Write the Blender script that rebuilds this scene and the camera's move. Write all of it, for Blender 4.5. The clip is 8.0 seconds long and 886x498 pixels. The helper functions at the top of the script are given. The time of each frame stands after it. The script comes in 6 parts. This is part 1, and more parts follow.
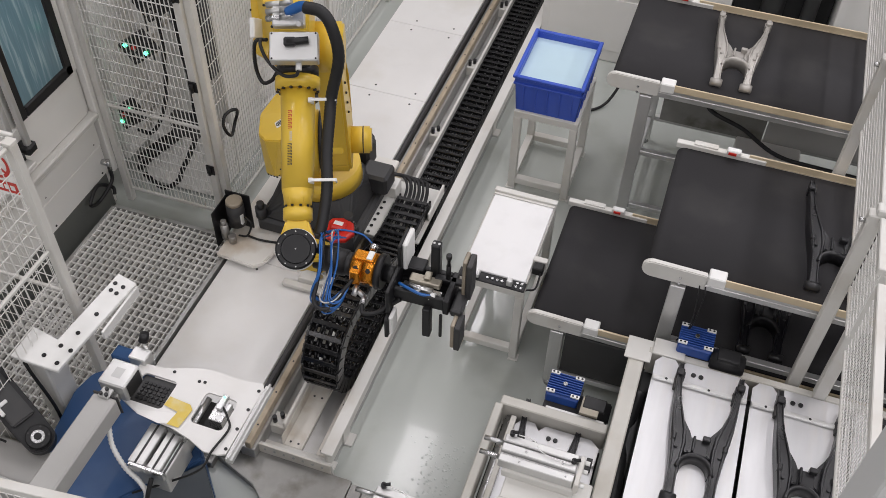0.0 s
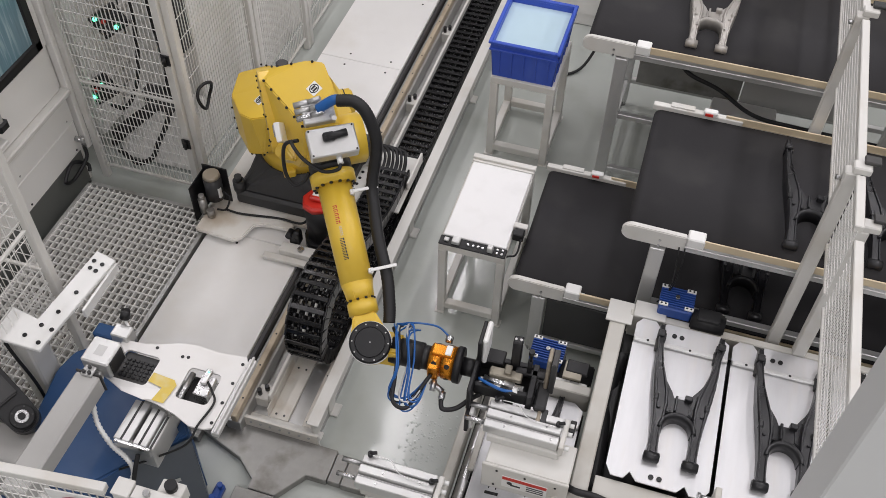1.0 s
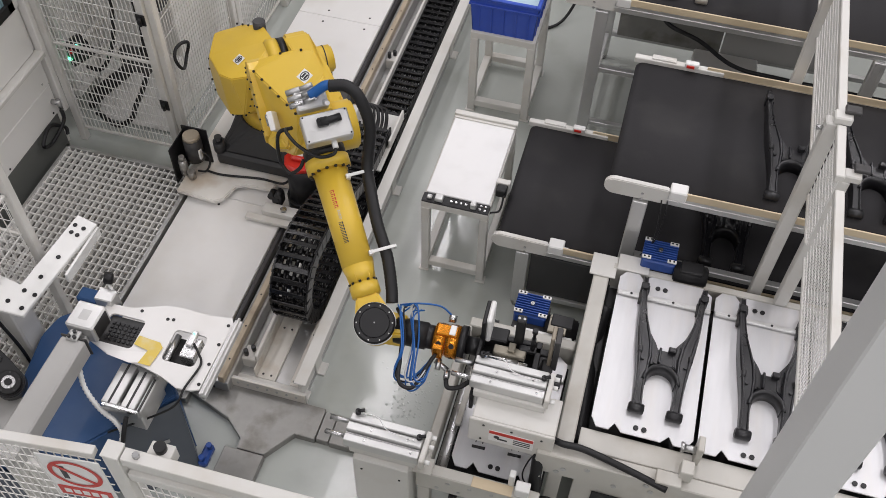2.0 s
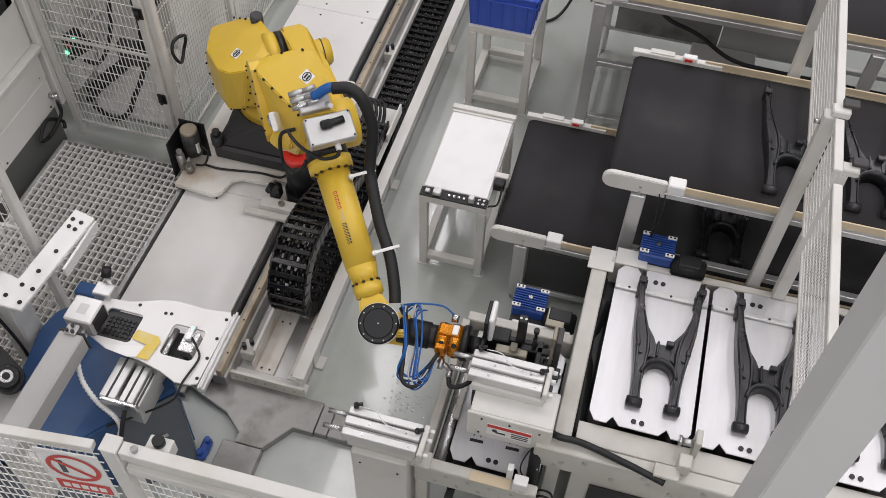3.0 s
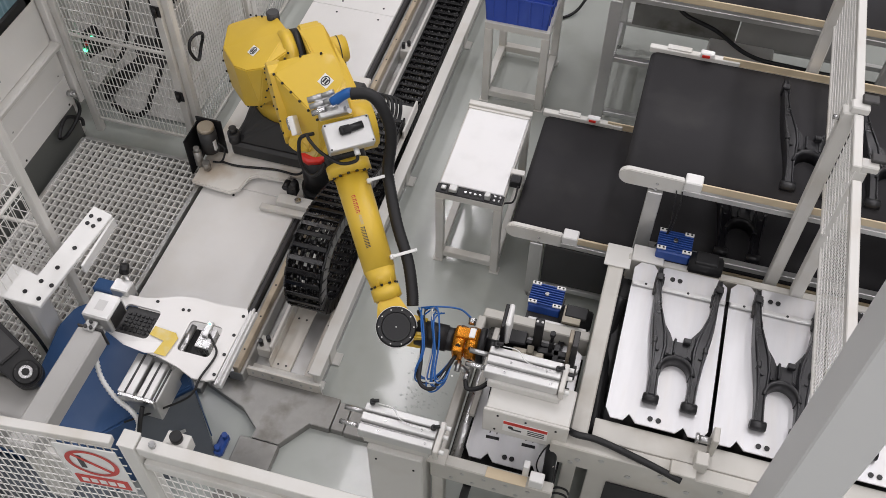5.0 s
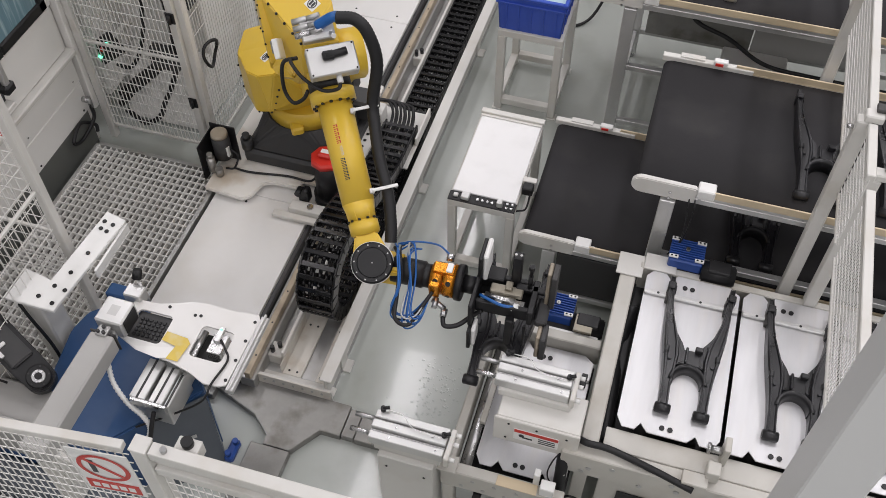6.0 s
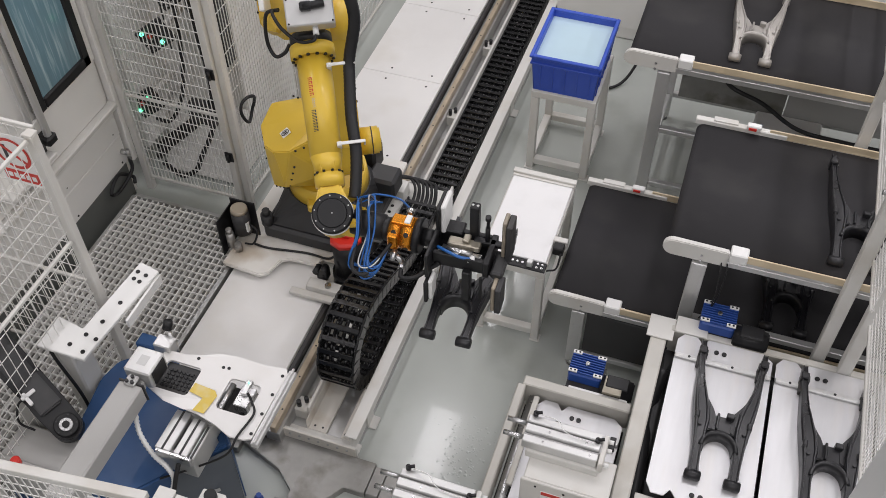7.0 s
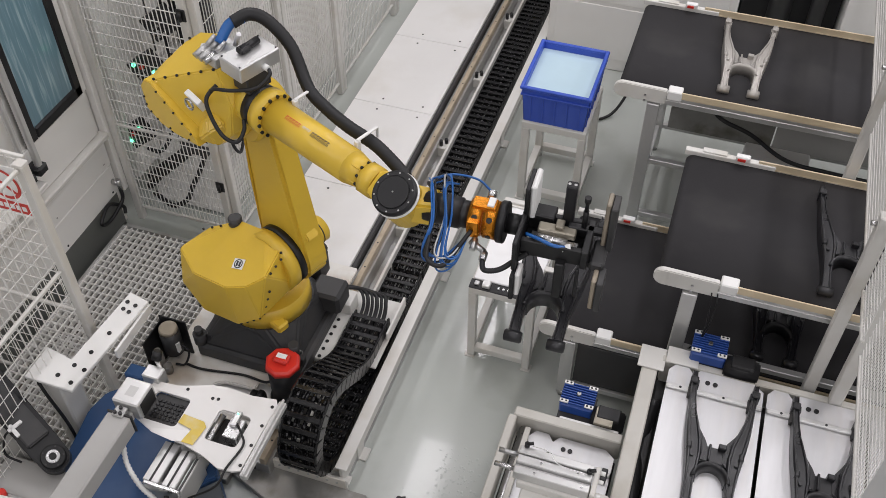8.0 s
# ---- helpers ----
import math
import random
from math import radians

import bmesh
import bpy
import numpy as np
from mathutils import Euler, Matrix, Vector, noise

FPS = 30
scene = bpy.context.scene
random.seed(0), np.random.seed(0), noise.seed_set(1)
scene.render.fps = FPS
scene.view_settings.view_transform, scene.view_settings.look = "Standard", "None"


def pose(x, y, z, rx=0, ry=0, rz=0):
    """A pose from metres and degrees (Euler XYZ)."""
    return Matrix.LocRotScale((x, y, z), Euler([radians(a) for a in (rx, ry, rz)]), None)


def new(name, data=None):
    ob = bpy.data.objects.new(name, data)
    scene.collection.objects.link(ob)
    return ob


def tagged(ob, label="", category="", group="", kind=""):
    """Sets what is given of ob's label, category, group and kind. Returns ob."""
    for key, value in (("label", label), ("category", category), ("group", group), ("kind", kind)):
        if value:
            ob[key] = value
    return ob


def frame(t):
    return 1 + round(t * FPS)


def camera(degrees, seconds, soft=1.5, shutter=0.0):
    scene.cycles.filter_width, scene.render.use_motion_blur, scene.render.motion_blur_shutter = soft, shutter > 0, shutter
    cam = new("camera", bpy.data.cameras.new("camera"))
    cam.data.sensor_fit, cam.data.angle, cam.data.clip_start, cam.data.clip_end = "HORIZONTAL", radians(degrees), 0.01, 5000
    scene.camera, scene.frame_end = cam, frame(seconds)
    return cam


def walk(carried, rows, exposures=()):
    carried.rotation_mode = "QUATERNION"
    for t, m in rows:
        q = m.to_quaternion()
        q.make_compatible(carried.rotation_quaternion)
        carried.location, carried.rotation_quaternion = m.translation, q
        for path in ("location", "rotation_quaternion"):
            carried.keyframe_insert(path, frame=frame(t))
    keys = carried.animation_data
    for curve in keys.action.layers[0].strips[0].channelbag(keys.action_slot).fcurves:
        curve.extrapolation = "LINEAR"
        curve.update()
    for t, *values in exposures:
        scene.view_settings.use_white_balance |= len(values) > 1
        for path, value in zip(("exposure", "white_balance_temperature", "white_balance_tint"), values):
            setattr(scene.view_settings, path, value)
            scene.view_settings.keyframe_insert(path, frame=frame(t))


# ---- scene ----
cam = camera(49.5, 8.0, soft=0.85)
walk(cam, [
    (0.0, pose(0, 0, 5, 42.780, -1.185, 19.107)),
    (0.5, pose(0, 0, 5, 42.023, -1.183, 18.139)),
    (1.0, pose(0, 0, 5, 40.928, -1.030, 17.180)),
    (1.5, pose(0, 0, 5, 39.163, -0.898, 15.949)),
    (3.0, pose(0, 0, 5, 38.045, -1.144, 15.602)),
    (3.5, pose(0, 0, 5, 37.881, -0.885, 15.767)),
    (4.0, pose(0, 0, 5, 37.792, -0.694, 15.855)),
    (5.5, pose(0, 0, 5, 37.906, -0.223, 16.507)),
    (6.0, pose(0, 0, 5, 38.278, -0.058, 16.906)),
    (6.5, pose(0, 0, 5, 39.566, 0.166, 17.773)),
    (7.0, pose(0, 0, 5, 41.725, 0.466, 19.048)),
    (7.5, pose(0, 0, 5, 43.078, 0.306, 19.067)),
    (8.0, pose(0, 0, 5, 43.519, 0.048, 18.696)),
], exposures=[(0.0, 0.04), (8.0, 0.04)])

# ---------------------------------------------------------------- light
world = bpy.data.worlds.new("hall_air")
scene.world = world
world.use_nodes = True
world.node_tree.nodes["Background"].inputs[0].default_value = (0.9, 0.95, 1.0, 1)
world.node_tree.nodes["Background"].inputs[1].default_value = 0.035


def hall_lamp(x, y, power):
    lamp = bpy.data.lights.new("hall_lamp", "AREA")
    lamp.shape, lamp.size, lamp.size_y, lamp.energy = "RECTANGLE", 0.5, 3.2, power
    lamp.color = (1.0, 0.96, 0.995)
    ob = new("hall_lamp", lamp)
    ob.location = (x, y, 7.8)


# rows at y = -4 and x >= 4 are added, unseen fill for upright faces
for lx, share in ((-5.9, 1.0), (-2.65, 0.74), (0.7, 1.02), (4.0, 1.12), (7.3, 1.25)):
    for ly, power in ((-4.0, 92), (1.0, 45), (6.0, 86), (11.0, 88)):
        hall_lamp(lx, ly, power * share)


# ---------------------------------------------------------------- materials
def mat(name, base, rough=0.5, metal=0.0, vary=0.12, scale=9.0, grain=120.0, bump=0.05, stain=None, stain_amount=0.0, stain_scale=2.5, coat=0.0, stretch=None, per_object=0.0, spec=0.5):
    """Painted, cast or rolled surface: colour varied at two scales, stains, fine relief."""
    m = bpy.data.materials.new(name)
    m.use_nodes = True
    nt = m.node_tree
    n, l = nt.nodes, nt.links
    b = n["Principled BSDF"]
    tc = n.new("ShaderNodeTexCoord")
    src = tc.outputs["Object"]
    if stretch:
        mp = n.new("ShaderNodeMapping")
        mp.inputs["Scale"].default_value = stretch
        l.new(src, mp.inputs[0])
        src = mp.outputs[0]
    big, small = n.new("ShaderNodeTexNoise"), n.new("ShaderNodeTexNoise")
    big.inputs["Scale"].default_value, small.inputs["Scale"].default_value = scale, grain
    big.inputs["Detail"].default_value, small.inputs["Detail"].default_value = 5, 3
    for t in (big, small):
        l.new(src, t.inputs["Vector"])
    mix = n.new("ShaderNodeMix")
    mix.data_type = "RGBA"
    mix.inputs[6].default_value = (*[c * (1 - vary) for c in base], 1)
    mix.inputs[7].default_value = (*[min(1, c * (1 + vary)) for c in base], 1)
    l.new(big.outputs["Fac"], mix.inputs[0])
    out = mix.outputs[2]
    if stain:
        sn, ramp, mx = n.new("ShaderNodeTexNoise"), n.new("ShaderNodeValToRGB"), n.new("ShaderNodeMix")
        mx.data_type = "RGBA"
        sn.inputs["Scale"].default_value, sn.inputs["Detail"].default_value = stain_scale, 8
        l.new(src, sn.inputs["Vector"])
        ramp.color_ramp.elements[0].position, ramp.color_ramp.elements[1].position = 0.52, 0.72
        ramp.color_ramp.elements[1].color = (stain_amount, stain_amount, stain_amount, 1)
        l.new(sn.outputs["Fac"], ramp.inputs[0])
        l.new(ramp.outputs[0], mx.inputs[0])
        l.new(out, mx.inputs[6])
        mx.inputs[7].default_value = (*stain, 1)
        out = mx.outputs[2]
    if per_object:
        info, hsv, mr = n.new("ShaderNodeObjectInfo"), n.new("ShaderNodeHueSaturation"), n.new("ShaderNodeMapRange")
        mr.inputs[3].default_value, mr.inputs[4].default_value = 1 - per_object, 1 + per_object
        l.new(info.outputs["Random"], mr.inputs[0])
        l.new(mr.outputs[0], hsv.inputs["Value"])
        l.new(out, hsv.inputs["Color"])
        out = hsv.outputs[0]
    l.new(out, b.inputs["Base Color"])
    rr = n.new("ShaderNodeMapRange")
    rr.inputs[3].default_value, rr.inputs[4].default_value = max(0.02, rough - 0.1), min(1, rough + 0.1)
    l.new(big.outputs["Fac"], rr.inputs[0])
    l.new(rr.outputs[0], b.inputs["Roughness"])
    b.inputs["Metallic"].default_value = metal
    b.inputs["Specular IOR Level"].default_value = spec
    b.inputs["Coat Weight"].default_value = coat
    bp = n.new("ShaderNodeBump")
    bp.inputs["Strength"].default_value, bp.inputs["Distance"].default_value = bump, 0.002
    l.new(small.outputs["Fac"], bp.inputs["Height"])
    l.new(bp.outputs[0], b.inputs["Normal"])
    return m


def glow(name, col, strength):
    m = bpy.data.materials.new(name)
    m.use_nodes = True
    b = m.node_tree.nodes["Principled BSDF"]
    b.inputs["Base Color"].default_value = b.inputs["Emission Color"].default_value = (*col, 1)
    b.inputs["Emission Strength"].default_value = strength
    return m


EPOXY = mat("epoxy_floor", (0.46, 0.485, 0.455), 0.17, vary=0.14, scale=1.1, grain=9, bump=0.12, stain=(0.30, 0.31, 0.27), stain_amount=0.6, stain_scale=1.6, coat=0.25)
WHITE = mat("white_paint", (0.66, 0.65, 0.615), 0.38, vary=0.04, scale=5, bump=0.03, stain=(0.50, 0.45, 0.37), stain_amount=0.45, stain_scale=3.5)
CREAM = mat("cabinet_paint", (0.82, 0.81, 0.78), 0.42, vary=0.03, scale=3, grain=300, bump=0.06, stain=(0.55, 0.53, 0.48), stain_amount=0.25, stain_scale=1.4)
DECK = mat("deck_plate_paint", (0.80, 0.79, 0.77), 0.36, vary=0.04, scale=4, grain=90, bump=0.06, stain=(0.60, 0.56, 0.48), stain_amount=0.3, stain_scale=2.2, per_object=0.03)
GALV = mat("galvanised_steel", (0.5, 0.5, 0.49), 0.42, 0.75, vary=0.22, scale=7, grain=80, bump=0.06, stain=(0.2, 0.17, 0.13), stain_amount=0.6, stain_scale=3.5)
DUCT = mat("worn_duct_cover", (0.29, 0.285, 0.27), 0.38, 0.45, vary=0.3, scale=9, grain=70, bump=0.12, stain=(0.10, 0.085, 0.065), stain_amount=0.8, stain_scale=5)
RAILTAN = mat("oily_guide_rail", (0.46, 0.385, 0.28), 0.42, 0.15, vary=0.12, scale=5, grain=80, bump=0.06, stain=(0.16, 0.12, 0.08), stain_amount=0.6, stain_scale=4)
TABLEGREY = mat("aged_table_paint", (0.54, 0.525, 0.48), 0.42, vary=0.07, scale=6, grain=90, bump=0.05, stain=(0.36, 0.32, 0.25), stain_amount=0.55, stain_scale=3.2)
ALU = mat("aluminium_profile", (0.62, 0.62, 0.61), 0.38, 0.65, vary=0.06, scale=12, grain=160, bump=0.03)
# stretched colour streaks: brushed grain, with blurred reflections painted in
SHEET = mat("bright_sheet", (0.60, 0.60, 0.61), 0.40, 0.5, vary=0.16, scale=3, grain=160, bump=0.04, stretch=(5, 0.7, 1), stain=(0.6, 0.56, 0.5), stain_amount=0.3)
YELLOW = mat("robot_yellow", (0.72, 0.485, 0.05), 0.36, vary=0.06, scale=6, grain=220, bump=0.05, stain=(0.55, 0.36, 0.05), stain_amount=0.35, coat=0.1)
CASTBLACK = mat("dark_cast_iron", (0.035, 0.035, 0.036), 0.5, 0.0, vary=0.25, scale=8, grain=150, bump=0.12, stain=(0.09, 0.08, 0.07), stain_amount=0.4)
BLACK = mat("black_anodised", (0.013, 0.013, 0.014), 0.42, 0.0, spec=0.4, vary=0.2, scale=10, grain=180, bump=0.05)
CHAINBLACK = mat("oily_chain_plastic", (0.008, 0.008, 0.009), 0.24, spec=0.55, vary=0.3, scale=30, grain=160, bump=0.12, per_object=0.25)
CARRIAGEPAINT = mat("oil_stained_white", (0.80, 0.78, 0.73), 0.36, vary=0.05, scale=4, grain=90, bump=0.06, stain=(0.45, 0.33, 0.20), stain_amount=0.6, stain_scale=3.2)
RUBBER = mat("black_rubber", (0.014, 0.014, 0.015), 0.5, spec=0.4, vary=0.2, scale=8, grain=140, bump=0.1)
BELT = mat("belt_surface", (0.026, 0.025, 0.027), 0.72, spec=0.3, vary=0.14, scale=2.2, grain=260, bump=0.08, stain=(0.05, 0.048, 0.047), stain_amount=0.5, stain_scale=3)
WOODSTRIP = mat("cream_strip", (0.66, 0.55, 0.38), 0.5, vary=0.07, scale=6, grain=60, bump=0.05, stretch=(0.3, 3, 3), stain=(0.5, 0.38, 0.22), stain_amount=0.35)
MOTORBLUE = mat("motor_blue", (0.02, 0.07, 0.30), 0.4, vary=0.12, scale=10, bump=0.06)
CRATEBLUE = mat("crate_plastic", (0.035, 0.09, 0.50), 0.38, vary=0.08, scale=5, grain=90, bump=0.04, stain=(0.08, 0.14, 0.5), stain_amount=0.4)
PEDBLUE = mat("pedestal_blue", (0.03, 0.09, 0.23), 0.4, vary=0.1, scale=5, grain=90, bump=0.05, stain=(0.12, 0.17, 0.28), stain_amount=0.35)
MILKY = mat("milky_coolant", (0.52, 0.68, 0.76), 0.12, vary=0.08, scale=4, grain=18, bump=0.06)
ORANGE = mat("orange_anodised", (0.70, 0.26, 0.02), 0.24, 0.75, vary=0.1, scale=14, bump=0.03)
RED = mat("red_plastic", (0.62, 0.03, 0.02), 0.35, vary=0.08, scale=10, bump=0.04)
TUBEBLUE = mat("blue_air_tube", (0.015, 0.11, 0.36), 0.3, vary=0.08)
ARMBLACK = mat("black_coated_casting", (0.016, 0.016, 0.018), 0.31, 0.0, vary=0.16, scale=9, grain=260, bump=0.07)
ARMRAW = mat("raw_casting", (0.42, 0.40, 0.37), 0.42, 0.5, vary=0.12, scale=8, grain=200, bump=0.1)
STEEL = mat("bare_steel", (0.55, 0.55, 0.55), 0.28, 0.95, vary=0.1, scale=12, bump=0.02)
BRASSY = mat("pale_machined_block", (0.34, 0.31, 0.25), 0.33, 0.6, vary=0.12, scale=10)
TANPLATE = mat("worn_tan_plate", (0.36, 0.31, 0.24), 0.45, 0.35, vary=0.2, scale=7, stain=(0.15, 0.14, 0.12), stain_amount=0.6)
BEAMGREY = mat("grey_beam_paint", (0.42, 0.415, 0.40), 0.4, vary=0.06, scale=5, stain=(0.36, 0.35, 0.33), stain_amount=0.4)
TOPWHITE = mat("glossy_white_top", (0.80, 0.80, 0.80), 0.3, vary=0.03, scale=4, grain=60, bump=0.02, stain=(0.66, 0.66, 0.65), stain_amount=0.35, stain_scale=6)
COLUMN = mat("grey_column_paint", (0.64, 0.645, 0.64), 0.42, vary=0.03, scale=2, grain=200, bump=0.04)
WIRE = mat("white_coated_wire", (0.78, 0.77, 0.74), 0.4, vary=0.05)
SLATE = mat("slate_grey_paint", (0.10, 0.115, 0.135), 0.42, vary=0.1, scale=6, bump=0.05, stain=(0.16, 0.17, 0.18), stain_amount=0.4)
# near-black that paints the shade inside openings
SHADEBLACK = mat("shade_black", (0.012, 0.012, 0.013), 0.6, vary=0.2)
TINTED = mat("tinted_pane", (0.15, 0.26, 0.31), 0.12, vary=0.3, scale=5, grain=30, bump=0.08, stretch=(1, 7, 0.5), stain=(0.42, 0.55, 0.58), stain_amount=0.9, stain_scale=5)
PRINT = mat("print_red", (0.55, 0.04, 0.03), 0.45, vary=0.05)
PRINTDARK = mat("print_dark", (0.03, 0.03, 0.035), 0.45, vary=0.05)
LABELWHITE = mat("label_white", (0.8, 0.8, 0.78), 0.4, vary=0.03)
TAPE = mat("yellow_paint_mark", (0.70, 0.52, 0.10), 0.5, vary=0.12, scale=14, stain=(0.7, 0.66, 0.5), stain_amount=0.5, stain_scale=12)
GREENLED = glow("green_led", (0.1, 1.0, 0.45), 4.0)
PLINTH = mat("grey_plinth_paint", (0.14, 0.145, 0.135), 0.5, vary=0.12, scale=5, stain=(0.08, 0.08, 0.07), stain_amount=0.5)
WATER = mat("standing_water", (0.46, 0.49, 0.46), 0.03, vary=0.05)
WORNWHITE = mat("worn_white_steel", (0.66, 0.63, 0.57), 0.42, vary=0.06, scale=6, grain=90, bump=0.06, stain=(0.36, 0.25, 0.14), stain_amount=0.55, stain_scale=5)
HALLWALL = mat("hall_wall", (0.42, 0.42, 0.41), 0.7, vary=0.05, scale=1)


# ---------------------------------------------------------------- mesh tools
def bm_new():
    return bmesh.new()


def merge(bm, piece, m=None):
    me = bpy.data.meshes.new("piece")
    if m is not None:
        piece.transform(m)
    piece.to_mesh(me)
    piece.free()
    bm.from_mesh(me)
    bpy.data.meshes.remove(me)
    return bm


def box(bm, x0, x1, y0, y1, z0, z1, bev=0.004, m=None):
    p = bmesh.new()
    bmesh.ops.create_cube(p, size=1)
    for v in p.verts:
        v.co = Vector(((x0 + x1) / 2 + v.co.x * (x1 - x0), (y0 + y1) / 2 + v.co.y * (y1 - y0), (z0 + z1) / 2 + v.co.z * (z1 - z0)))
    bev = min(bev, 0.3 * min(abs(x1 - x0), abs(y1 - y0), abs(z1 - z0)))
    if bev > 0:
        bmesh.ops.bevel(p, geom=list(p.edges), offset=bev, segments=1, affect="EDGES")
    return merge(bm, p, m)


def cyl(bm, a, b, r, r2=None, seg=20, bev=0.0, m=None):
    a, b = Vector(a), Vector(b)
    p = bmesh.new()
    d = b - a
    bmesh.ops.create_cone(p, cap_ends=True, segments=seg, radius1=r, radius2=r if r2 is None else r2, depth=d.length)
    if bev:
        rim = [e for e in p.edges if abs(e.verts[0].co.z - e.verts[1].co.z) < 1e-6]
        bmesh.ops.bevel(p, geom=rim, offset=bev, segments=2, affect="EDGES")
    for f in p.faces:
        f.smooth = len(f.verts) == 4
    p.transform(Matrix.Translation((a + b) / 2) @ d.to_track_quat("Z", "Y").to_matrix().to_4x4())
    return merge(bm, p, m)


def prism(bm, poly, z0, z1, bev=0.0, m=None):
    """Polygon of (x, y) drawn up from z0 to z1."""
    p = bmesh.new()
    vs = [p.verts.new((x, y, z0)) for x, y in poly]
    f = p.faces.new(vs)
    r = bmesh.ops.extrude_face_region(p, geom=[f])
    for v in r["geom"]:
        if isinstance(v, bmesh.types.BMVert):
            v.co.z = z1
    bmesh.ops.recalc_face_normals(p, faces=list(p.faces))
    if bev:
        bmesh.ops.bevel(p, geom=list(p.edges), offset=bev, segments=2, affect="EDGES")
    return merge(bm, p, m)


def rounded(x0, x1, y0, y1, r, n=4):
    """Rectangle with round corners as a list of (x, y)."""
    out = []
    for cx, cy, a0 in ((x1 - r, y1 - r, 0), (x0 + r, y1 - r, 90), (x0 + r, y0 + r, 180), (x1 - r, y0 + r, 270)):
        out += [(cx + r * math.cos(radians(a0 + 90 * k / n)), cy + r * math.sin(radians(a0 + 90 * k / n))) for k in range(n + 1)]
    return out


def cut_plate(bm, outline, holes, z0, z1, m=None):
    """Flat plate with real openings, drawn up from z0 to z1."""
    p = bmesh.new()
    edges = []
    for loop in (outline, *holes):
        vs = [p.verts.new((x, y, z0)) for x, y in loop]
        edges += [p.edges.new((vs[i], vs[(i + 1) % len(vs)])) for i in range(len(vs))]
    bmesh.ops.triangle_fill(p, use_beauty=True, use_dissolve=False, edges=edges)
    r = bmesh.ops.extrude_face_region(p, geom=list(p.faces))
    for v in r["geom"]:
        if isinstance(v, bmesh.types.BMVert):
            v.co.z = z1
    bmesh.ops.recalc_face_normals(p, faces=list(p.faces))
    return merge(bm, p, m)


def hull(bm, pts, bev=0.02, m=None, seg=2):
    p = bmesh.new()
    for c in pts:
        p.verts.new(c)
    r = bmesh.ops.convex_hull(p, input=list(p.verts))
    junk = [v for v in p.verts if not v.link_faces]
    bmesh.ops.delete(p, geom=junk, context="VERTS")
    bmesh.ops.dissolve_limit(p, angle_limit=radians(4), verts=list(p.verts), edges=list(p.edges))
    if bev:
        bmesh.ops.bevel(p, geom=list(p.edges), offset=bev, segments=seg, affect="EDGES")
    return merge(bm, p, m)


def curve_points(ctrl, n=8):
    """Smooth line through control points."""
    c = [Vector(q) for q in ctrl]
    c = [2 * c[0] - c[1]] + c + [2 * c[-1] - c[-2]]
    out = []
    for i in range(1, len(c) - 2):
        for k in range(n):
            t = k / n
            out.append(0.5 * (2 * c[i] + (c[i + 1] - c[i - 1]) * t + (2 * c[i - 1] - 5 * c[i] + 4 * c[i + 1] - c[i + 2]) * t * t + (3 * c[i] - c[i - 1] - 3 * c[i + 1] + c[i + 2]) * t ** 3))
    out.append(c[-2])
    return out


def tube(bm, ctrl, r, n=8, seg=10, ribs=0.0):
    pts = curve_points(ctrl, n)
    rings = []
    ref = Vector((0.13, 0.31, 1)).normalized()
    for i, q in enumerate(pts):
        d = (pts[min(i + 1, len(pts) - 1)] - pts[max(i - 1, 0)]).normalized()
        u = d.cross(ref)
        if u.length < 0.05:
            u = d.cross(Vector((1, 0, 0)))
        u.normalize()
        w = d.cross(u)
        rr = r * (1 + ribs * (i % 2))
        rings.append([bm.verts.new(q + rr * (math.cos(a) * u + math.sin(a) * w)) for a in [2 * math.pi * k / seg for k in range(seg)]])
    for a, b in zip(rings, rings[1:]):
        for k in range(seg):
            f = bm.faces.new((a[k], a[(k + 1) % seg], b[(k + 1) % seg], b[k]))
            f.smooth = True
    bm.faces.new(rings[0][::-1])
    bm.faces.new(rings[-1])
    return bm


def mesh_of(name, bm, material):
    me = bpy.data.meshes.new(name)
    bmesh.ops.recalc_face_normals(bm, faces=list(bm.faces))
    bm.to_mesh(me)
    bm.free()
    me.materials.append(material)
    return me


def part(name, bm, material, parent=None, label=""):
    ob = new(name, mesh_of(name, bm, material))
    if parent is not None:
        ob.parent = parent
    if label:
        ob["label"] = label
    return ob


def shared(name, me, parent, m):
    ob = new(name, me)
    ob.parent = parent
    ob.matrix_basis = m
    return ob


def thing(name, label, category, at=(0, 0, 0), group="", kind="", rz=0):
    ob = new(name)
    ob.empty_display_size = 0.1
    ob.matrix_basis = pose(*at, 0, 0, rz)
    return tagged(ob, label, category, group, kind)


def bolts(bm, spots, r=0.008, h=0.006, axis="z"):
    d = {"x": Vector((h, 0, 0)), "y": Vector((0, h, 0)), "z": Vector((0, 0, h))}[axis]
    for s in spots:
        cyl(bm, Vector(s), Vector(s) + d, r, seg=8)
    return bm


def studs(name, spots, r, h, material, parent, axis="z"):
    """Bolts, screws or holes of one size, each a part of its own on one mesh."""
    me = mesh_of(name, bolts(bm_new(), [(0, 0, 0)], r, h, axis), material)
    for s in spots:
        shared(name, me, parent, Matrix.Translation(s))


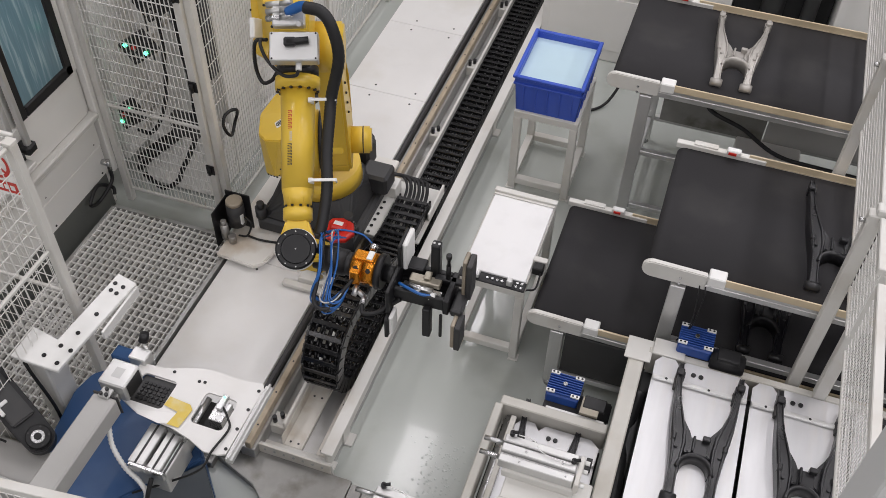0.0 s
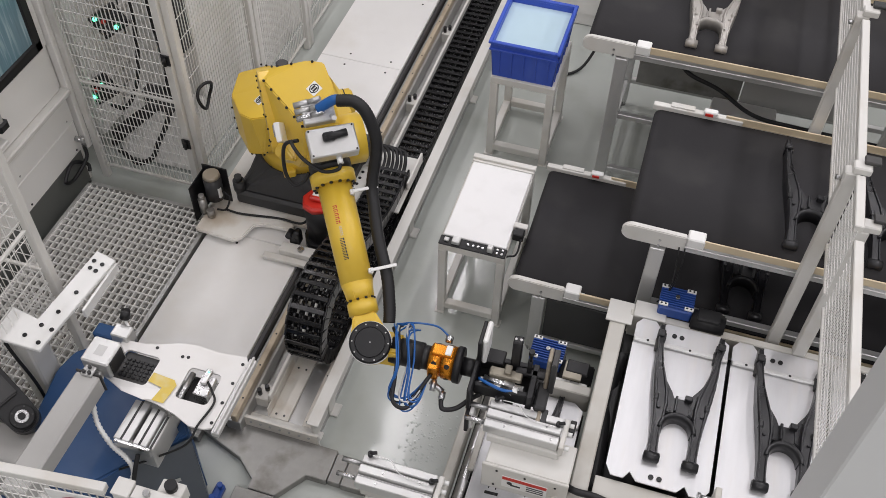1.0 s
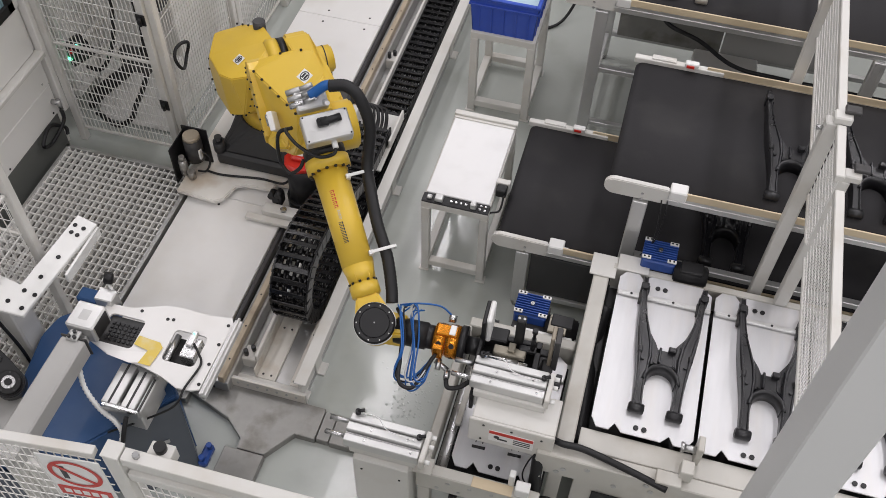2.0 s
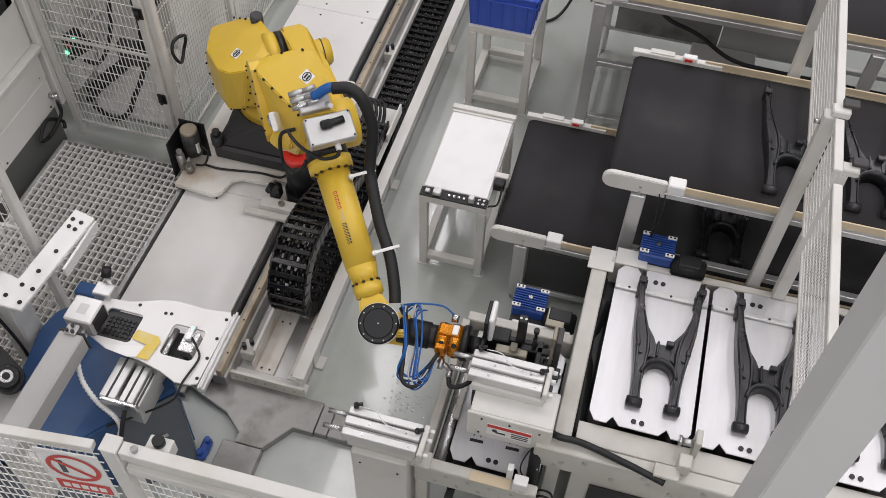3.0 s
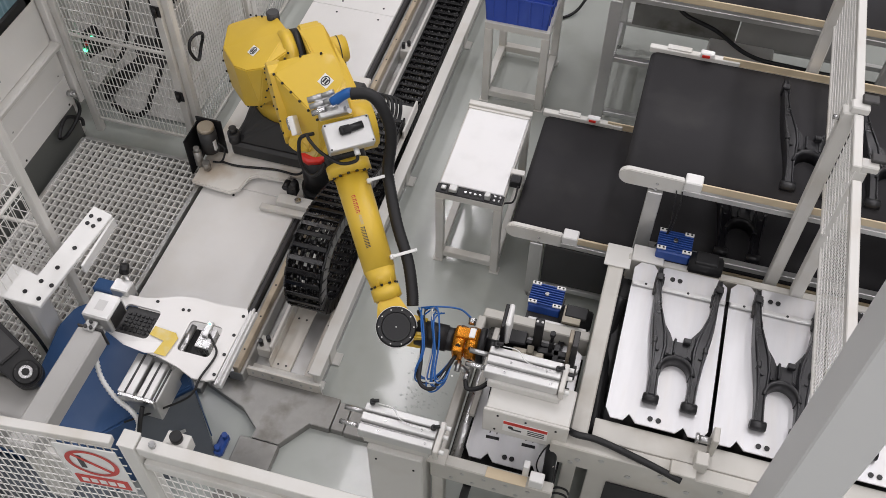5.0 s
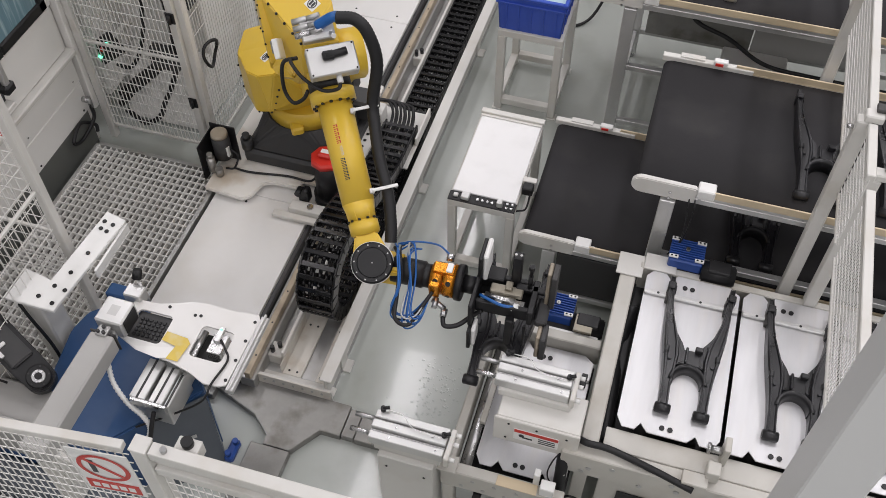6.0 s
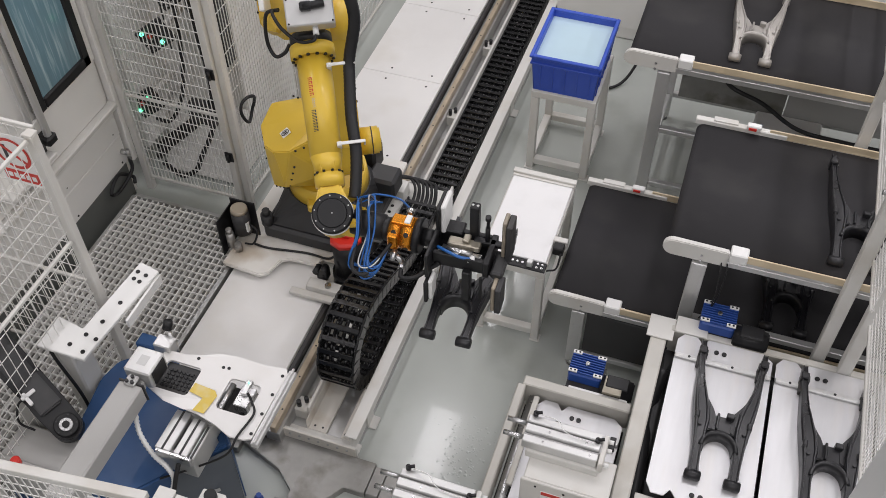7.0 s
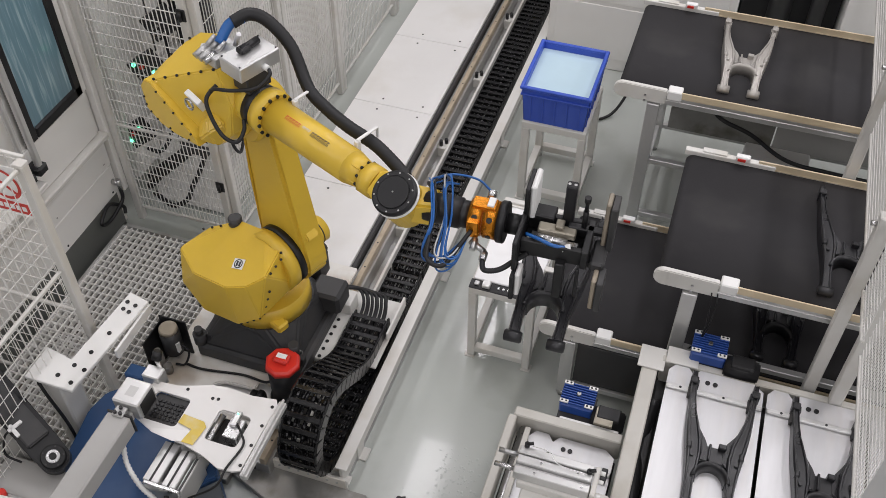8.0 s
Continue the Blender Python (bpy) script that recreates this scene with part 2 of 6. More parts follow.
# ---------------------------------------------------------------- hall
tagged(part("floor", box(bm_new(), -14, 10, -6, 18, -0.2, 0, 0), EPOXY), "glossy grey-green epoxy factory floor with wet patches", "floor", kind="structure")
tagged(part("wall_north", box(bm_new(), -14, 10, 18, 18.2, 0, 9.2, 0), HALLWALL), "plain pale hall wall", "wall", kind="structure")
tagged(part("wall_south", box(bm_new(), -14, 10, -6.2, -6, 0, 9.2, 0), HALLWALL), "plain pale hall wall", "wall", kind="structure")
tagged(part("wall_west", box(bm_new(), -14.2, -14, -6.2, 18.2, 0, 9.2, 0), HALLWALL), "plain pale hall wall", "wall", kind="structure")
tagged(part("wall_east", box(bm_new(), 10, 10.2, -6.2, 18.2, 0, 9.2, 0), HALLWALL), "plain pale hall wall", "wall", kind="structure")
tagged(part("ceiling", box(bm_new(), -14.2, 10.2, -6.2, 18.2, 9.2, 9.4, 0), HALLWALL), "plain pale hall ceiling", "ceiling", kind="structure")


def floor_drops():
    """Small drops of coolant left on the floor near the lower station."""
    rng = random.Random(11)
    b = bm_new()
    for _ in range(150):
        u = rng.gauss(0, 1)
        x, y, r = -0.86 + 0.10 * u, 2.72 + 0.16 * rng.gauss(0, 1), rng.uniform(0.004, 0.011)
        v = [b.verts.new((x + r * rng.uniform(0.7, 1.2) * math.cos(a), y + r * rng.uniform(0.7, 1.2) * math.sin(a), 0.0012)) for a in [k * math.pi / 5 for k in range(10)]]
        top = b.verts.new((x, y, 0.0012 + r * 0.25))
        for k in range(10):
            f = b.faces.new((v[k], v[(k + 1) % 10], top))
            f.smooth = True
    tagged(part("floor_drops", b, WATER), "scattered drops of coolant on the epoxy floor", "water drops", kind="stuff")


floor_drops()

# ---------------------------------------------------------------- linear track
DZ = 0.2  # deck height


def linear_track():
    t = thing("linear_track", "white steel robot travel track with deck plates and guide rail", "robot track")
    part("deck_frame", box(box(bm_new(), -2.66, -2.0, 2.42, 11, 0, 0.17), -2.68, -2.66, 2.4, 11, 0.0, 0.185), WHITE, t)
    # black strip paints the shadowed groove between deck and rail
    part("guide_strip", box(bm_new(), -2.008, -1.978, 2.42, 11, 0.02, 0.185), CASTBLACK, t, "dark strip standing for the shaded groove beside the deck")
    part("rail_base", box(bm_new(), -1.974, -1.88, 2.42, 11, 0.0, 0.14), GALV, t)
    part("guide_rail", box(bm_new(), -1.936, -1.898, 2.42, 11, 0.14, 0.2, 0.004), RAILTAN, t, "tan oily guide rail")
    b = bolts(bm_new(), [(-1.913, 2.55 + 0.24 * i, 0.2) for i in range(34)], 0.006, 0.002)
    part("rail_screws", b, BLACK, t)
    part("bay_floor", box(bm_new(), -1.885, -1.45, 2.5, 11, 0.0, 0.035), GALV, t)
    part("inner_wall", box(bm_new(), -1.795, -1.775, 2.62, 11, 0.03, 0.175), WHITE, t)
    part("outer_wall", box(box(bm_new(), -1.475, -1.455, 2.5, 11, 0.02, 0.2), -1.50, -1.425, 2.5, 11, 0.195, 0.205), WHITE, t)
    part("end_plate", box(box(bm_new(), -2.0, -1.425, 2.48, 2.5, 0.0, 0.12), -2.0, -1.425, 2.5, 2.56, 0.035, 0.05), WHITE, t)
    for i in range(9):
        y = 2.62 + 0.93 * i
        part("cross_block", box(bm_new(), -1.885, -1.795, y, y + 0.1, 0.03, 0.12, 0.006), WHITE, t)
        k = bm_new()
        cyl(k, (-1.86, y + 0.03, 0.12), (-1.86, y + 0.03, 0.17), 0.014, seg=10)
        cyl(k, (-1.83, y + 0.07, 0.12), (-1.83, y + 0.07, 0.16), 0.014, seg=10)
        part("stop_bolt", k, BLACK, t)
    for y in (2.7, 4.2, 5.7, 7.2):
        part("foot_bracket", box(box(bm_new(), -1.455, -1.40, y, y + 0.09, 0, 0.012), -1.455, -1.445, y, y + 0.09, 0, 0.15), WHITE, t)
    for x0, x1 in ((-1.774, -1.655), (-1.565, -1.476)):
        c = part("channel_floor", box(bm_new(), x0, x1, 2.56, 3.6, 0.035, 0.05, 0.003), WORNWHITE, t, "worn white channel floor with rust stains")
        studs("channel_screw", [((x0 + x1) / 2 + dx, 2.59 + 0.34 * k, 0.05) for k in range(2) for dx in (-0.025, 0.025)], 0.007, 0.003, CASTBLACK, c)
    part("channel_flange", box(bm_new(), -1.778, -1.772, 2.56, 2.95, 0.05, 0.13, 0.001), WORNWHITE, t)
    part("end_lip", box(bm_new(), -1.95, -1.43, 2.47, 2.48, 0.02, 0.135, 0.002), WORNWHITE, t)
    studs("lip_bolt", [(-1.90 + 0.06 * k, 2.47, 0.10) for k in range(8)], 0.008, -0.005, GALV, t, "y")
    seams = [2.4, 3.7, 4.7, 5.68, 6.64, 7.6, 8.6, 9.6, 11]
    for a, b in zip(seams, seams[1:]):
        part("deck_plate", box(bm_new(), -2.685, -2.012, a + 0.0015, b - 0.0015, DZ - 0.014, DZ, 0.003), DECK, t)
        s = [(x, y, DZ) for x in (-2.46, -2.12) for y in (a + 0.07, b - 0.07)]
        studs("countersunk_screw", s, 0.009, 0.0015, BLACK, t)
    return t


linear_track()


def floor_duct():
    t = thing("cable_duct", "worn galvanised floor duct covers with chamfered corners", "cable duct", kind="structure")
    h = 0.055
    part("cover_plate", prism(bm_new(), [(-2.1, 2.47), (-2.1, 2.36), (-1.82, 2.26), (-1.70, 2.16), (-1.70, 2.1), (-1.54, 2.1), (-1.42, 2.27), (-1.30, 2.27), (-1.30, 2.47)], 0, h, 0.003), DUCT, t)
    part("cover_plate", box(bm_new(), -1.77, -1.535, 1.3, 2.096, 0, h - 0.002), DUCT, t)
    part("cover_plate", box(bm_new(), -1.296, -1.22, 2.275, 2.455, 0, h - 0.004), DUCT, t)
    part("cover_plate", box(bm_new(), -1.216, -0.9, 2.27, 2.45, 0, h), DUCT, t)
    part("cover_plate", box(bm_new(), -2.4, -2.104, 2.3, 2.47, 0, h), DUCT, t)
    return t


floor_duct()


def grating_platform():
    t = thing("grating_platform", "white bar grating walkway over a pan darkened for shade", "grating")
    # shallow pan in the dark duct material, which deepens the shade below the bars
    part("pan", box(bm_new(), -3.68, -2.72, 1.0, 3.84, 0.0, 0.06), DUCT, t)
    b = bm_new()
    box(b, -2.735, -2.705, 1.0, 3.84, 0.0, 0.21, 0.003)
    box(b, -3.68, -3.655, 1.0, 3.84, 0.06, 0.205, 0.003)
    box(b, -3.68, -2.735, 3.815, 3.84, 0.06, 0.205, 0.003)
    part("edge_angle", b, GALV, t, "grey steel edge angle")
    b = bm_new()
    x = -3.65
    while x < -2.74:
        box(b, x - 0.003, x + 0.003, 1.0, 3.815, 0.165, 0.2, 0)
        x += 0.0445
    y = 1.03
    while y < 3.81:
        box(b, -3.655, -2.735, y - 0.0028, y + 0.0028, 0.186, 0.203, 0)
        y += 0.052
    tagged(part("grating_infill", b, WIRE, t), kind="stuff")


grating_platform()


# ---------------------------------------------------------------- fences
def panel(name, label, a, b, z0, z1, step_u, step_z, posts=(True, True), rails=(), r=0.0022, frame=0.02, post=0.025, post_z=0.0, post_top=None):
    """A wire panel between two plan points, with square tube frame and posts."""
    a, b = Vector((*a, 0)), Vector((*b, 0))
    length = (b - a).length
    ang = math.degrees(math.atan2(b.y - a.y, b.x - a.x))
    t = thing(name, label, "fence", (a.x, a.y, 0), "wire fence panels", rz=ang)
    pt = post_top or z1 + 0.02
    for on, x in zip(posts, (0, length)):
        if on:
            p = part("post", box(bm_new(), x - post, x + post, -post, post, post_z, pt, 0.005), WHITE, t)
            part("cap", box(bm_new(), x - post * 1.05, x + post * 1.05, -post * 1.05, post * 1.05, pt, pt + 0.008, 0.003), WHITE, p)
    f = post + 0.005
    for z in (z0, z1, *rails):
        part("rail", box(bm_new(), f, length - f, -frame / 2, frame / 2, z - frame / 2, z + frame / 2, 0.003), WHITE, t)
    w = bm_new()
    u = f
    while u < length - f:
        box(w, u - r, u + r, -r, r, z0, z1, 0)
        u += step_u
    z = z0 + step_z
    while z < z1:
        box(w, f, length - f, r, 3 * r, z - r, z + r, 0)
        z += step_z
    tagged(part("wire_mesh", w, WIRE, t), kind="stuff")
    return t


def hinge_at(parent, x, z):
    part("hinge", box(cyl(bm_new(), (x, -0.05, z - 0.03), (x, -0.05, z + 0.03), 0.012, seg=10), x - 0.03, x + 0.03, -0.04, -0.028, z - 0.04, z + 0.04), BLACK, parent)


gate = panel("wire_gate", "white wire mesh gate beside the machine", (-3.74, 4.1), (-2.98, 4.1), 0.12, 2.1, 0.03, 0.088, rails=(0.88,), r=0.0024)
for z in (0.55, 1.25, 1.9):
    hinge_at(gate, 0.76, z)
for y0, y1 in ((4.1, 5.1), (5.1, 5.98), (5.98, 7.24), (7.24, 8.6)):
    panel("wire_fence", "white wire mesh guard along the track", (-2.93, y0 + 0.03), (-2.93, y1 - 0.03), 0.12, 2.1, 0.03, 0.15, rails=(), r=0.0021)
panel("wire_fence", "white wire mesh guard with square posts", (-2.88, 1.42), (-2.88, 2.5), 0.15, 2.08, 0.05, 0.12, rails=(1.4,), r=0.0017)
panel("wire_fence", "white wire mesh guard beside the grating", (-4.3, 2.56), (-2.88, 2.56), 0.15, 2.08, 0.05, 0.1, posts=(False, False), rails=(0.95,), r=0.0017)

FY, FZ = 1.30, 1.6  # front fence line and its top
panel("wire_fence", "white wire mesh guard with a prohibition sign", (-3.4, 1.10), (-1.66, FY - 0.015), 0.15, FZ - 0.02, 0.034, 0.075, posts=(True, False), r=0.002, frame=0.04)
front = panel("wire_gate", "white framed wire mesh gate with bolts and a catch", (-1.62, FY), (0.36, FY + 0.02), 0.15, FZ - 0.03, 0.034, 0.075, posts=(True, True), rails=(FZ - 0.16,), r=0.002, frame=0.055, post=0.035, post_top=FZ)
b = bm_new()
box(b, 0.0, 1.98, -0.004, 0.004, FZ - 0.16, FZ - 0.03, 0)
part("top_sheet", b, WHITE, front)
b = bolts(bm_new(), [(0.1, 0, FZ - 0.002)], 0.014, 0.02)
part("bolt", b, STEEL, front)
b = box(bm_new(), 0.12, 0.22, 0.03, 0.09, FZ - 0.1, FZ - 0.02)
part("catch_box", b, WHITE, front)
part("catch_lever", cyl(bm_new(), (0.17, 0.06, FZ - 0.02), (0.17, 0.06, FZ + 0.01), 0.025, seg=14), BLACK, front)
b = bm_new()
for x in (0.30, 0.335, 0.37):
    cyl(b, (x, -0.008, FZ - 0.09), (x, -0.004, FZ - 0.09), 0.009, seg=10)
part("sheet_hole", b, BLACK, front)


def warning_sign(at, rz):
    t = thing("prohibition_sign", "white square sign with a red barred ring on wire fence", "sign", at, rz=rz)
    part("board", box(bm_new(), -0.115, 0.115, -0.003, 0.003, -0.2, 0.12, 0.001), LABELWHITE, t)
    ring = bm_new()
    for k in range(40):
        a0, a1 = 2 * math.pi * k / 40, 2 * math.pi * (k + 1) / 40
        q = [(math.cos(a) * r, -0.0055, math.sin(a) * r) for a, r in ((a0, 0.098), (a1, 0.098), (a1, 0.08), (a0, 0.08))]
        ring.faces.new([ring.verts.new(p) for p in q])
    box(ring, -0.085, 0.085, -0.006, -0.0045, -0.008, 0.008, 0, pose(0, 0, 0, 0, 40, 0))
    part("red_ring", ring, PRINT, t)
    part("door_mark", box(bm_new(), -0.05, -0.03, -0.0052, -0.004, -0.045, 0.05, 0), PRINTDARK, t)
    part("caption_bar", box(bm_new(), -0.1, 0.1, -0.006, -0.004, -0.185, -0.115, 0), PRINT, t)
    s = bm_new()
    for k in range(5):
        box(s, -0.08 + 0.034 * k, -0.055 + 0.034 * k, -0.0075, -0.006, -0.165, -0.135, 0)
    part("caption_marks", s, LABELWHITE, t)
    return t


warning_sign((-1.80, FY - 0.062, FZ - 0.185), 6).scale = (1.15, 1, 1.15)
warning_sign((-3.07, 2.53, 1.90), 0)

# guard beside the belts: top rail, short mesh skirt, tall posts
GX = 0.915
guard = thing("belt_guard", "white steel guard rail with wire skirt over the belts", "fence", group="wire fence panels")
for y0, y1 in ((1.75, 3.02), (3.1, 3.42), (3.5, 4.62), (4.7, 6.4)):
    part("top_rail", box(bm_new(), GX - 0.02, GX + 0.02, y0, y1, 2.03, 2.07, 0.004), WHITE, guard)
    part("skirt_rail", box(bm_new(), GX - 0.01, GX + 0.01, y0, y1, 1.60, 1.62, 0.003), WHITE, guard)
    w = bm_new()
    y = y0
    while y < y1:
        box(w, GX - 0.002, GX + 0.002, y - 0.002, y + 0.002, 1.61, 2.04, 0)
        y += 0.02
    for z in [1.655 + 0.044 * k for k in range(9)]:
        box(w, GX - 0.005, GX - 0.002, y0, y1, z - 0.002, z + 0.002, 0)
    tagged(part("wire_mesh", w, WIRE, guard), kind="stuff")
for x, y, z, top in ((1.0, 3.338, 0.866, 1.84), (0.885, 3.455, 0.0, 2.06), (0.905, 4.68, 0.0, 2.06)):
    p = part("post", box(bm_new(), x - 0.035, x + 0.03, y - 0.03, y + 0.03, z, top, 0.006), WHITE, guard)
    part("clamp", box(bm_new(), x - 0.01, x + 0.07, y - 0.03, y + 0.03, top, top + 0.04, 0.006), WHITE, p)
    part("clamp_pad", box(bm_new(), x + 0.03, x + 0.10, y + 0.0, y + 0.05, top + 0.04, top + 0.06, 0.004), CASTBLACK, p)
    part("clamp_bolt", cyl(bm_new(), (x - 0.035, y, top - 0.06), (x - 0.06, y, top - 0.06), 0.012, seg=12), STEEL, p)

part_col = tagged(part("steel_column", box(bm_new(), 0.63, 0.79, 1.38, 1.55, 0, 4.2, 0.006), COLUMN), "plain grey painted square steel column", "column", kind="structure")


# ---------------------------------------------------------------- machining centre by the grating
def machine():
    t = thing("machining_centre", "off-white machine enclosure with dark tinted window", "machine")
    X = -3.8
    part("body", box(bm_new(), -6.0, X - 0.03, 0.2, 4.05, 0.0, 3.2, 0.01), CREAM, t)
    part("plinth", box(bm_new(), X - 0.03, X - 0.012, 0.2, 4.0, 0.0, 0.32, 0.003), PLINTH, t, "dark grey recessed plinth")
    part("lower_panel", box(bm_new(), X - 0.03, X, 0.2, 4.02, 0.325, 0.57, 0.006), CREAM, t)
    part("middle_panel", box(bm_new(), X - 0.03, X + 0.004, 0.2, 4.02, 0.576, 0.80, 0.006), CREAM, t)
    part("ledge", box(bm_new(), X - 0.03, X + 0.05, 0.2, 4.04, 0.805, 0.85, 0.01), WHITE, t, "bright folded ledge")
    part("corner_post", box(bm_new(), X - 0.03, X + 0.03, 4.04, 4.09, 0.3, 3.2, 0.008), CREAM, t)
    d = part("sliding_door", box(box(bm_new(), X - 0.028, X - 0.004, 0.2, 4.0, 0.855, 1.2), X - 0.028, X - 0.004, 3.985, 4.03, 1.2, 3.2), CREAM, t)
    part("window_frame", box(box(box(bm_new(), X - 0.02, X + 0.012, 3.5, 3.98, 1.21, 1.29, 0.012), X - 0.02, X + 0.012, 3.91, 3.98, 1.21, 2.6, 0.012), X - 0.02, X + 0.012, 3.4, 3.5, 1.21, 2.6, 0.012), BLACK, d, "black rubber window frame")
    part("pane", box(bm_new(), X - 0.016, X - 0.002, 3.48, 3.93, 1.27, 2.55, 0.002), TINTED, d, "tinted pane streaked with coolant")
    h = part("handle", box(box(bm_new(), X + 0.05, X + 0.09, 3.34, 3.385, 1.12, 2.1, 0.01), X + 0.05, X + 0.085, 3.25, 3.285, 1.1, 2.1, 0.01), ALU, d)
    part("handle_foot", box(box(bm_new(), X - 0.004, X + 0.1, 3.32, 3.41, 1.06, 1.13, 0.015), X - 0.004, X + 0.1, 3.23, 3.3, 1.06, 1.12, 0.015), BLACK, d)
    part("step_tray", box(bm_new(), X - 0.004, X + 0.1, 2.9, 3.35, 0.98, 1.01, 0.006), WHITE, t)
    studs("panel_screw", [(X, y, z) for y in (3.4, 3.95) for z in (0.36, 0.62)], 0.008, 0.004, BLACK, t, "x")
    part("pipe_fitting", cyl(cyl(bm_new(), (X, 3.98, 0.44), (X + 0.05, 3.98, 0.44), 0.02), (X + 0.05, 3.98, 0.47), (X + 0.05, 3.98, 0.38), 0.016), STEEL, t)
    part("drain_hose", tube(bm_new(), [(X + 0.05, 3.98, 0.4), (X + 0.06, 3.95, 0.3), (X + 0.03, 3.8, 0.22), (X + 0.05, 3.7, 0.3), (X + 0.02, 3.85, 0.33), (X + 0.05, 3.95, 0.24), (X + 0.08, 3.92, 0.21)], 0.013), RUBBER, t)


machine()


def gate_cabinet():
    t = thing("electrical_cabinet", "off-white cabinet with control boxes and ribbed hoses behind the gate", "cabinet")
    part("body", box(bm_new(), -5.2, -3.12, 4.62, 6.6, 0, 2.3, 0.01), CREAM, t)
    part("sloped_panel", box(bm_new(), -3.79, -3.74, 4.2, 4.62, 0.3, 2.2, 0.006), CREAM, t)
    part("kick_sheet", hull(bm_new(), [(-3.73, 4.30, 0.02), (-3.12, 4.30, 0.02), (-3.73, 4.56, 0.5), (-3.12, 4.56, 0.5), (-3.73, 4.61, 0.02), (-3.12, 4.61, 0.02), (-3.73, 4.61, 0.5), (-3.12, 4.61, 0.5)], 0.006), CREAM, t)
    part("door_gap", box(bm_new(), -3.655, -3.648, 4.614, 4.62, 0.9, 2.28, 0), CASTBLACK, t)
    for x, z, tilt, lamps, red in ((-3.685, 0.70, -38, ((0.075, 0.03), (-0.075, -0.02)), True), (-3.46, 1.31, -38, ((-0.05, 0.06), (0.05, -0.05)), True), (-3.27, 1.68, -38, (), False)):
        at = pose(x, 4.22, z, 0, tilt, 0)
        c = part("control_box", box(bm_new(), -0.12, 0.12, 0, 0.06, -0.085, 0.085, 0.008, at), BLACK, t, "black control box with lamps and keys")
        for u, w in lamps:
            part("green_lamp", cyl(bm_new(), at @ Vector((u, 0, w)), at @ Vector((u, -0.012, w)), 0.014, seg=12), GREENLED, c)
        if red:
            part("red_button", cyl(bm_new(), at @ Vector((0.0, 0, 0.02)), at @ Vector((0.0, -0.018, 0.02)), 0.015, seg=12), RED, c)
        for i in range(4):
            for j in range(3):
                u, w = -0.09 + 0.026 * i, -0.06 + 0.03 * j
                if all(abs(u - a) + abs(w - b) > 0.05 for a, b in lamps):
                    part("key", box(bm_new(), u - 0.008, u + 0.008, -0.006, 0, w - 0.008, w + 0.008, 0.001, at), BEAMGREY if (i + j) % 2 else CASTBLACK, c)
        part("mount", box(bm_new(), x - 0.02, x + 0.02, 4.27, 4.62, z - 0.02, z + 0.02), WHITE, c)
    for pts, r in (([(-3.73, 4.26, 0.17), (-3.6, 4.26, 0.32), (-3.42, 4.25, 0.50), (-3.25, 4.25, 0.68), (-3.13, 4.27, 0.85), (-3.12, 4.3, 1.4), (-3.16, 4.3, 2.2)], 0.024),
                   ([(-3.73, 4.28, 0.25), (-3.56, 4.28, 0.42), (-3.38, 4.27, 0.59), (-3.22, 4.27, 0.74), (-3.15, 4.29, 0.95), (-3.18, 4.3, 1.5), (-3.22, 4.3, 2.2)], 0.02),
                   ([(-3.62, 4.16, 0.23), (-3.52, 4.2, 0.09), (-3.42, 4.25, 0.14), (-3.348, 4.25, 0.287), (-3.25, 4.25, 0.47), (-3.169, 4.25, 0.67), (-3.14, 4.25, 0.9)], 0.017),
                   ([(-3.60, 4.2, 0.62), (-3.5, 4.2, 0.62), (-3.4, 4.21, 0.76), (-3.32, 4.23, 1.0), (-3.28, 4.26, 1.4), (-3.26, 4.3, 2.2)], 0.013)):
        part("ribbed_hose", tube(bm_new(), pts, r, n=14, ribs=0.18), RUBBER, t)
    part("valve_block", box(bm_new(), -3.34, -3.14, 4.22, 4.30, 0.64, 0.80, 0.004), CASTBLACK, t)
    part("wire_duct", box(bm_new(), -3.24, -3.13, 4.5, 4.62, 0.95, 2.1), CASTBLACK, t)


gate_cabinet()
s = thing("cable_coil", "coil of black cable hanging on the wire fence", "cable")
part("coil", tube(bm_new(), [(-2.885 + 0.015 * math.sin(2 * a), 4.27 + 0.085 * math.cos(a), 0.84 + 0.09 * math.sin(a)) for a in [k * 0.7 for k in range(12)]], 0.011, n=5), RUBBER, s)


